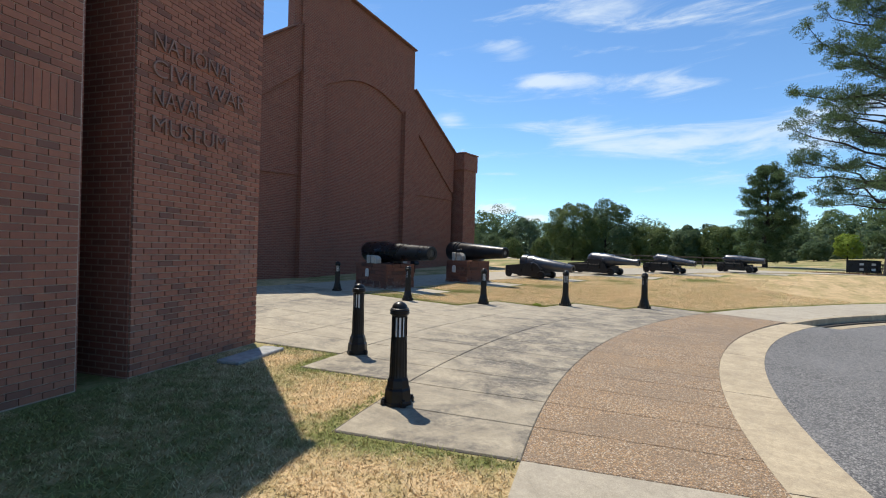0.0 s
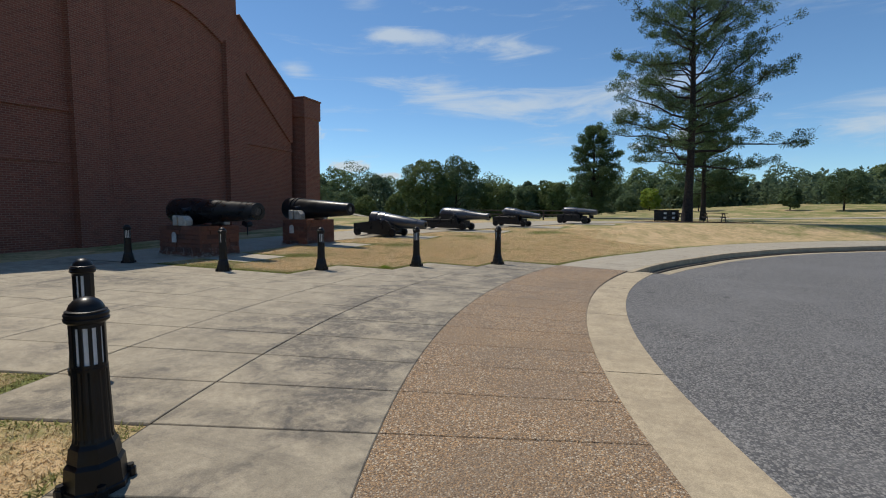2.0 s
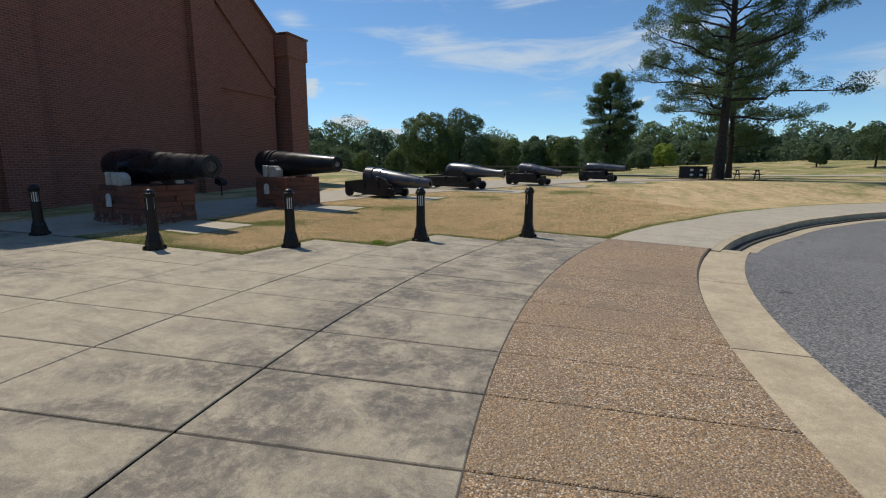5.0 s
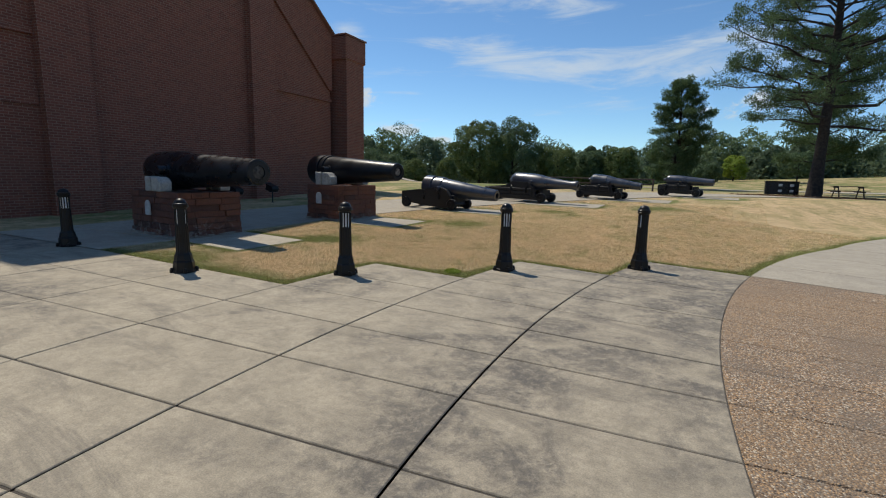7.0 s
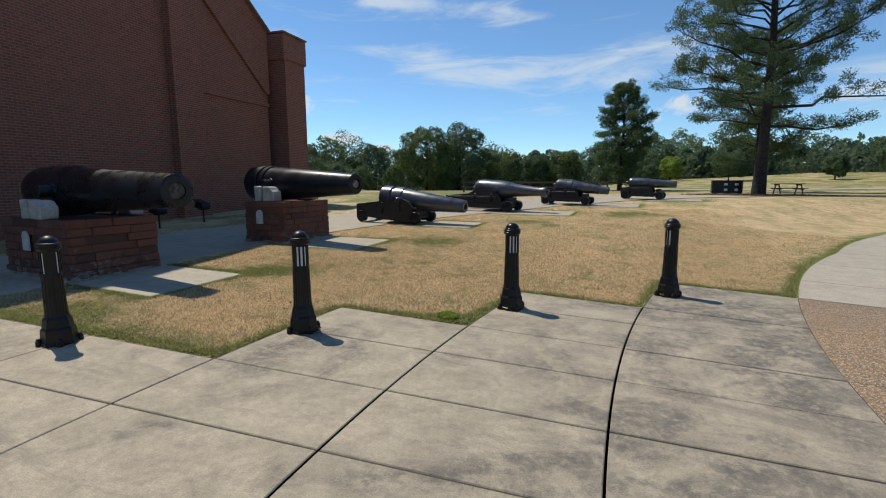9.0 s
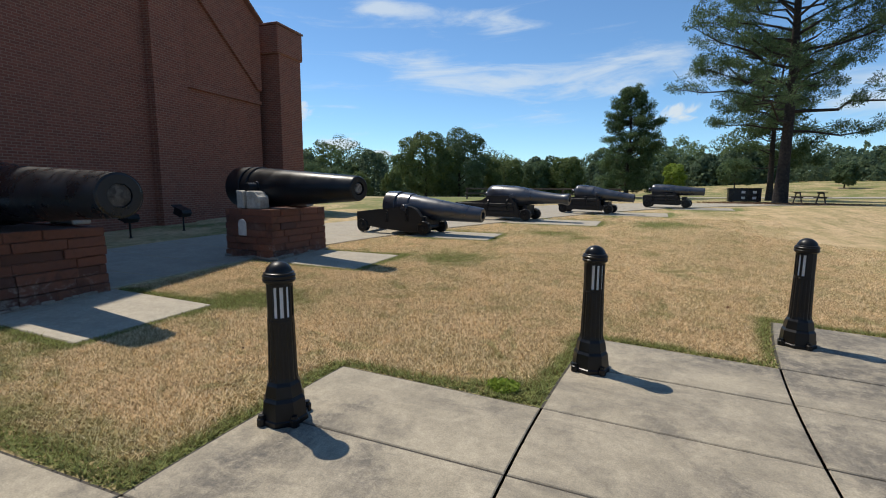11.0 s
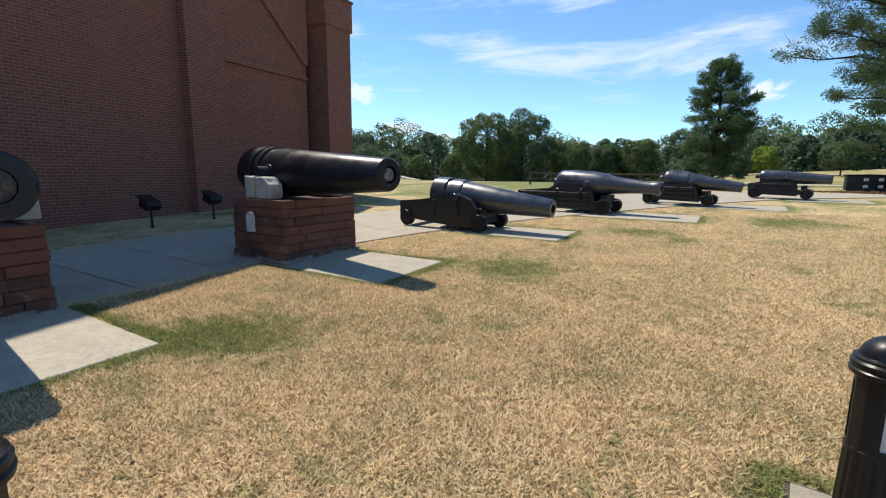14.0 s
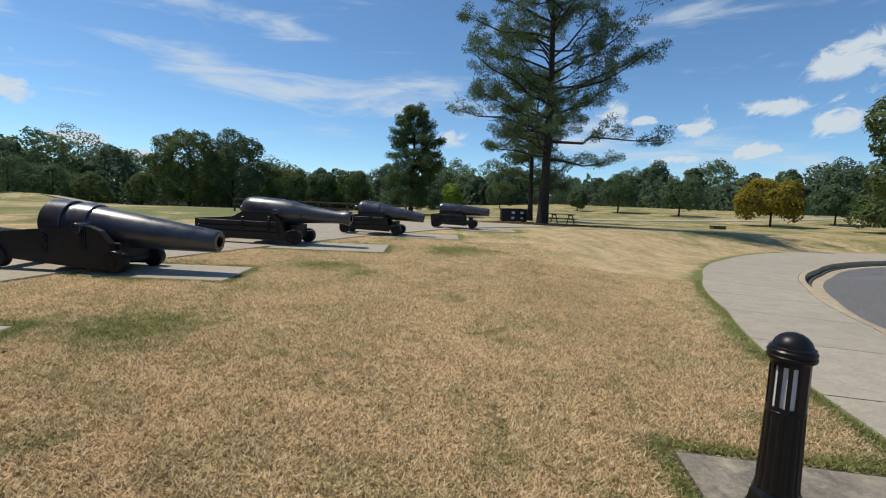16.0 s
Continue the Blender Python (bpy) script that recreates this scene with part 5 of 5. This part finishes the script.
# (bearing, distance, height, width, leaves, label, clear trunk)
TREES = [
    (27.6, 76, 11.6, 11.5, LEAF_MID, "broad light green tree at the wood's edge", 0.0),
    (23.4, 78, 11.8, 11.5, LEAF, "broad dark green tree at the wood's edge", 0.0),
    (17.5, 80, 7.6, 8.0, LEAF_MID, "rounded green tree before the wood", 0.03),
    (13.6, 84, 7.0, 7.5, LEAF, "rounded dark tree before the wood", 0.03),
    (10.2, 82, 7.2, 7.0, LEAF_MID, "rounded green tree before the wood", 0.03),
    (31.9, 70, 4.6, 4.0, LEAF_MID, "young upright green tree", 0.03),
    (36.0, 72, 3.8, 5.0, LEAF_MID, "low spreading green shrub", 0.0),
    (39.0, 76, 5.0, 6.5, LEAF, "dark rounded shrub by the wood", 0.0),
    (42.0, 78, 6.0, 7.5, LEAF, "dark rounded tree by the wood", 0.02),
    (-1.8, 84, 4.4, 4.4, LEAF_BRIGHT, "bright yellow-green shrub before the wood", 0.02),
    (0.8, 80, 3.2, 4.4, LEAF, "small dark tree on the lawn", 0.05),
    (-7.8, 74, 4.0, 5.4, LEAF, "small spreading tree on the far lawn", 0.2),
    (-16.9, 72, 3.2, 3.2, LEAF, "small round tree on the far lawn", 0.1),
    (-21.4, 72, 5.4, 5.6, LEAF, "round-headed tree on the far lawn", 0.2),
    (-27.7, 70, 5.2, 6.0, LEAF, "round-headed tree on the far lawn", 0.2),
    (-41.0, 66, 4.2, 5.0, LEAF, "small dark tree on the far lawn", 0.2),
]
for i, (az, dist, h, w, mat, label, clear) in enumerate(TREES):
    x, y = spot(az, dist)
    leaf_tree("tree", x, y, h, w, mat, label, 24000 if h > 10 else 13000 if h > 6 else 5200, 0.16 if h > 6 else 0.14, clear, 20 + i)
x, y = spot(-36.0, 58)
leaf_tree("tree", x, y, 4.8, 6.8, LEAF_GOLD, "spreading tree with golden yellow leaves", 7500, 0.15, 0.22, 71)
x, y = spot(-45.0, 55)
leaf_tree("tree", x, y, 3.6, 6.5, LEAF_MID, "low spreading green tree", 5200, 0.15, 0.15, 72)
x, y = spot(-48.5, 40)
leaf_tree("tree", x, y, 12.0, 9.0, LEAF_MID, "large green tree at the end of the lawn", 16000, 0.17, 0.12, 73)


def woods():
    """The wood that closes the view on all sides."""
    rng = np.random.default_rng(11)
    pts, size, face, tones = [], [], [], []
    for row, (near, step) in enumerate(((98, 2.7), (112, 2.8), (128, 3.0))):
        az = -180.0
        while az < 180:
            az += step * rng.uniform(0.7, 1.3)
            d = near * rng.uniform(0.94, 1.06)
            x, y = spot(az, d)
            if math.hypot(x - CX, y - CY) < 60:
                continue
            front_on = -70 < az < 75
            h = rng.uniform(6.2, 9.8) + 1.5 * row + (3.0 if rng.uniform() < 0.2 else 0)
            h -= 2.3 * float(sstep(0, -25, az)) + 0.8 * float(sstep(20, 8, az)) - 0.8 * float(sstep(20, 35, az))
            w = h * rng.uniform(0.62, 1.05)
            z = float(lift(x, y))
            n = (4600, 2600, 2400)[row] if front_on else 260
            p, d = crown_points(rng, n, crown_lobes(rng, x, y, z, h, w, 0.04, 16, rng.uniform(0.9, 1.2)))
            pts.append(p)
            face.append(d)
            tones.append(int(rng.uniform() < 0.28))
            size.append(rng.uniform(0.6, 1.25, len(p)) * (0.26 if front_on else 0.8))
    for tone, material, label in ((0, LEAF_HAZED, "dense dark green wood behind the lawn"), (1, LEAF_PALE, "lighter green trees standing in the wood")):
        pick = [i for i in range(len(pts)) if tones[i] == tone]
        p, s, d = (np.concatenate([many[i] for i in pick]) for many in (pts, size, face))
        quads("woodland", p, s, rng, material, None, label, kind="stuff", facing=d)["category"] = "woods"
    # Undergrowth that hides the feet of the trees.
    n = 62000
    az, d = rng.uniform(-72, 78, n), rng.uniform(90, 106, n)
    x, y = -5.95 - d * np.sin(np.radians(az)), 12.77 + d * np.cos(np.radians(az))
    z = lift(x, y) + rng.uniform(0, 1, n) ** 1.6 * (4.0 + 1.2 * np.sin(az * 1.7) + np.sin(az * 4.1))
    quads("undergrowth", np.stack([x, y, z], 1), rng.uniform(0.22, 0.5, n), rng, LEAF_HAZED, None, "dark undergrowth along the edge of the wood", kind="stuff")["category"] = "woods"


woods()


# ---- picnic place under the pine, fence, boxes ----
def picnic_table(x, y, turn, label):
    ob = thing("picnic_table", Matrix.Translation((x, y, float(lift(x, y)) - 0.014)) @ Matrix.Rotation(radians(turn), 4, "Z"), label, "picnic table", "picnic tables")
    for i in range(5):
        part("top_plank", box((1.8, 0.135, 0.04), (0, -0.29 + 0.145 * i, 0.74), 0.006), OLD_WOOD, ob)
    for s in (-1, 1):
        for k in (0, 1):
            part("seat_plank", box((1.8, 0.13, 0.04), (0, s * (0.62 + 0.14 * k), 0.44), 0.006), OLD_WOOD, ob)
        part("brace", box((0.05, 1.6, 0.09), (s * 0.65, 0, 0.40), 0.006), OLD_WOOD, ob)
        part("top_brace", box((0.05, 0.72, 0.09), (s * 0.65, 0, 0.675), 0.006), OLD_WOOD, ob)
        for k in (-1, 1):
            part("leg", box((0.05, 0.09, 0.84), (s * 0.65 + 0.05, k * 0.42, 0.37), 0.006, turn=Matrix.Rotation(k * radians(28), 4, "X")), OLD_WOOD, ob)


picnic_table(3.3, 46.8, 10, "weathered dark wooden picnic table under the pine")
picnic_table(0.2, 49.5, -15, "weathered dark wooden picnic table behind the pine")

bin_box = thing("storage_box", ground_pose(-0.25, 46.9, 1.0, 0.06), "long low black box with white square labels", "box")
part("body", box((1.9, 0.6, 0.86), (0, 0, 0.48), 0.03), IRON_WORN, bin_box)
part("lid", box((2.0, 0.7, 0.05), (0, 0, 0.935), 0.012), IRON, bin_box)
for i in (-0.95, 0.95):
    part("skid", box((0.08, 0.62, 0.08), (i * 0.8, 0, 0.04), 0.01), IRON, bin_box)
for px in (-0.1, 0.55):
    for pz in (0.3, 0.68):
        part("label_plate", box((0.22, 0.012, 0.16), (px, -0.31, pz), 0.003), WHITE, bin_box, "white square label")

rail = thing("rail_fence", ground_pose(-14.2, 43.0, 8.0, -1.0), "low dark rail fence behind the guns", "fence")
for i in range(7):
    part("post", box((0.1, 0.1, 0.85), (-5 + i * 1.9, 0, 0.42), 0.01), OLD_WOOD, rail)
for z in (0.45, 0.8):
    part("rail", box((11.6, 0.05, 0.1), (0.7, -0.078, z), 0.008), OLD_WOOD, rail)

sx, sy = spot(-41, 84)
screen = thing("green_fence", Matrix.Translation((sx, sy, float(lift(sx, sy)) - 0.1)) @ Matrix.Rotation(radians(-30), 4, "Z"), "low green mesh fence before the far trees", "fence")
for i in range(9):
    part("post", lathe([(0, 0.04), (1.4, 0.04)], 8, at=(-9 + i * 2.25, 0.05, 0)), IRON, screen)
part("mesh_panel", box((18.2, 0.03, 1.2), (0, 0, 0.75)), GREEN_MESH, screen)
bx, by = spot(-31.5, 46)
lid = thing("drain_cover", Matrix.Translation((bx, by, float(lift(bx, by)) - 0.014)), "small dark concrete drain box in the lawn", "drain")
part("box", box((1.1, 0.6, 0.26), (0, 0, 0.1), 0.03), OLD_WOOD, lid)
part("cover", box((1.16, 0.66, 0.05), (0, 0, 0.25), 0.012), IRON_WORN, lid)


# ---- grass blades ----
def grass(name, boxes, label):
    rng = np.random.default_rng(4)
    xs, ys = [], []
    for x0, y0, x1, y1, per in boxes:
        n = int((x1 - x0) * (y1 - y0) * per)
        xs.append(rng.uniform(x0, x1, n))
        ys.append(rng.uniform(y0, y1, n) if y1 < 16 or y0 > 14 else np.where(rng.uniform(0, 1, n) < 0.58, rng.uniform(y0, 15.2, n), 15.2 + rng.exponential(3.5, n)))
    x, y = np.concatenate(xs), np.concatenate(ys)
    r = np.hypot(x - CX, y - CY)
    a = np.degrees(np.arctan2(y - CY, CX - x))
    keep = r > np.interp(a, A_KEYS, R_WALK) + 0.026
    for i, (r0, r1) in enumerate(zip(RINGS, RINGS[1:])):
        k0, k1 = [(-12, 4), (-10, 2), (-9, 0)][i] if i < 3 else (-9, -2)
        m = math.degrees(0.026 / r0)
        keep &= ~((r > r0 - 0.01) & (r < r1 + 0.026) & (a > joint(k0) - m) & (a < joint(k1) + m))
    for x0, y0, x1, y1 in PADS + [(-14.7, 11.9, -12.5, 13.45), (-14.1, 16.0, -12.1, 17.75)]:
        keep &= ~((x > x0 - 0.02) & (x < x1 + 0.02) & (y > y0 - 0.02) & (y < y1 + 0.02))
    # The gun path and the entrance wall.
    keep &= ~((x < -12.62) & (x > -16.6) & (y > 10.6))
    wx, wy = x + 6.53, y - 4.21
    c, s = 1.0 / 2.2093, -1.97 / 2.2093
    lx, ly = wx * c + wy * s, -wx * s + wy * c
    keep &= ~((lx > -0.02) & (ly < 0.02)) & ~((np.abs(lx - 0.75) < 0.51) & (np.abs(ly - 0.55) < 0.19))
    x, y = x[keep], y[keep]
    g = greenness(x, y)
    n = len(x)
    z = lift(x, y) - 0.016
    q = rng.uniform(0, 2 * np.pi, n)
    tall = rng.uniform(0.010, 0.036, n) * (1 + 0.15 * np.clip(g, 0, 1))
    lean = rng.uniform(0.6, 2.3, n) * tall
    wide = rng.uniform(0.0026, 0.0062, n) * 1.3
    dx, dy = np.cos(q), np.sin(q)
    p = np.stack([np.stack([x - dy * wide, y + dx * wide, z], 1), np.stack([x + dy * wide, y - dx * wide, z], 1), np.stack([x + dx * lean, y + dy * lean, z + tall], 1)], 1).reshape(-1, 3)
    me = bpy.data.meshes.new(name)
    me.vertices.add(3 * n)
    me.vertices.foreach_set("co", p.astype(np.float32).ravel())
    me.loops.add(3 * n)
    me.loops.foreach_set("vertex_index", np.arange(3 * n, dtype=np.int32))
    me.polygons.add(n)
    me.polygons.foreach_set("loop_start", np.arange(0, 3 * n, 3, dtype=np.int32))
    me.update()
    add_attribute(me, np.repeat(g, 3))
    me.materials.append(BLADES)
    tagged(new(name, me), label, "grass", kind="stuff")


grass("grass", [(-12.6, 10.4, -2.0, 18.5, 9000), (-6.2, 0.0, -0.6, 4.9, 2600), (-4.5, 15.0, 1.5, 24.0, 1900), (-11.0, 18.5, -3.0, 27.0, 1100)], "short dry straw-coloured grass with green edges")


def litter():
    """Dry fallen leaves on the lawn and brown pine straw under the tall pine."""
    rng = np.random.default_rng(8)
    x, y = rng.uniform(-12, -3, 34), rng.uniform(11.5, 22, 34)
    r, a = np.hypot(x - CX, y - CY), np.degrees(np.arctan2(y - CY, CX - x))
    keep = (r > 24) | (a > 11)
    x, y = x[keep], y[keep]
    quads("fallen_leaves", np.stack([x, y, lift(x, y) + 0.008], 1), rng.uniform(0.015, 0.035, len(x)), rng, DRY_LEAF, None, "scattered dry brown leaves on the grass", flat=0.8, kind="stuff")["category"] = "leaves"
    q, d = rng.uniform(0, 6.28, 9000), 2.6 * np.sqrt(rng.uniform(0, 1, 9000)) * rng.uniform(0.5, 1.2, 9000)
    x, y = 1.25 + d * np.cos(q) * 1.5, 44.1 + d * np.sin(q) * 1.3
    quads("pine_straw", np.stack([x, y, lift(x, y) + rng.uniform(-0.01, 0.03, 9000)], 1), rng.uniform(0.04, 0.12, 9000), rng, DRY_LEAF, None, "brown pine straw under the tall pine", flat=0.9, slim=0.5, kind="stuff")["category"] = "leaves"


litter()


def weed(x, y):
    """A leafy green weed in a corner of the lawn."""
    rng = np.random.default_rng(15)
    n = 420
    r, q = 0.13 * np.sqrt(rng.uniform(0, 1, n)), rng.uniform(0, 6.28, n)
    px, py = x + r * np.cos(q), y + r * np.sin(q) * 0.8
    pts = np.stack([px, py, lift(px, py) + rng.uniform(0.005, 0.075, n) * (1 - 0.6 * r / 0.13)], 1)
    quads("weed", pts, rng.uniform(0.012, 0.026, n), rng, LEAF_BRIGHT, None, "low bright green weed in the dry lawn", slim=0.8)["category"] = "weed"


weed(*WEED)


# ---- pieces of the plaza and the entrance wall ----
for i, (r0, r1) in enumerate(zip(RINGS, RINGS[1:])):
    k0, k1 = [(-12, 4), (-10, 2), (-9, 0)][i] if i < 3 else (-9, -2)
    kept = {}
    for k in range(k0, k1):
        wob = random.Random(100 * i + k)
        wide = round(joint(k + 1) - joint(k), 2)
        if wide not in kept:
            kept[wide] = mesh_of("slab", sector(-wide / 2, wide / 2, r0, r1, 0.0, 0.07, 0.016, 3), CONCRETE)
        share("slab", kept[wide], plaza, Matrix.Translation((0, 0, wob.uniform(-0.002, 0.002))) @ Matrix.Rotation(radians(-(joint(k) + wide / 2)), 4, "Z"))
kept = {}
for k in range(-12, 4):
    wide = round(joint(k + 1) - joint(k), 2)
    if wide not in kept:
        kept[wide] = mesh_of("aggregate_panel", sector(-wide / 2, wide / 2, 16.63, 18.446, 0.0, 0.07, 0.009, 3), AGGREGATE)
    share("aggregate_panel", kept[wide], plaza, Matrix.Rotation(radians(-(joint(k) + wide / 2)), 4, "Z"), "brown exposed aggregate panel")
part("joint_bed", sector(joint(-12), joint(4), 16.6, 18.44, -0.008, 0.1, 0.01, 24), SOIL, plaza, "dark dirt in the joints")


def brick_face(x0, x1, y, count_parts, band=None):
    """Running-bond bricks on the entrance wall, proud of their mortar; the nearest are pieces of their own."""
    bw, bh, joint_w = 0.194, 0.064, 0.012
    whole = mesh_of("brick", box((bw, 0.05, bh), (0, 0, 0), 0.004), BRICK)
    rest, made = bmesh.new(), 0
    rows = int(TOP / (bh + joint_w))
    rng = random.Random(5)
    for row in range(rows):
        z = (row + 0.5) * (bh + joint_w)
        if band and band[0] <= row < band[1]:
            continue
        off = 0 if row % 2 else -(bw + joint_w) / 2
        x = x0 + off
        while x < x1 - 0.01:
            a, b = max(x, x0), min(x + bw, x1)
            x += bw + joint_w
            if b - a < 0.03:
                continue
            at = ((a + b) / 2, y - 0.025 + 0.012 + rng.uniform(-0.002, 0.002), z)
            near = b - a > bw - 0.001 and 0.5 < z < 3.4 and made < count_parts
            if near:
                share("brick", whole, entrance, Matrix.Translation(at))
                made += 1
            else:
                box((b - a, 0.05, bh), at, 0, rest)
    if band:
        tall = (band[1] - band[0]) * (bh + joint_w) - joint_w
        x = x0
        while x < x1 - bh:
            box((bh, 0.05, tall), (x + bh / 2, y - 0.016, band[0] * (bh + joint_w) + joint_w / 2 + tall / 2), 0, rest)
            x += bh + joint_w
    ob = part("brick_rest", rest, BRICK_REST, entrance)
    ob["kind"] = "stuff"


brick_face(0.0, 2.2, -0.0115, 290)
brick_face(2.78, 8.5, -0.0715, 0, (38, 43))
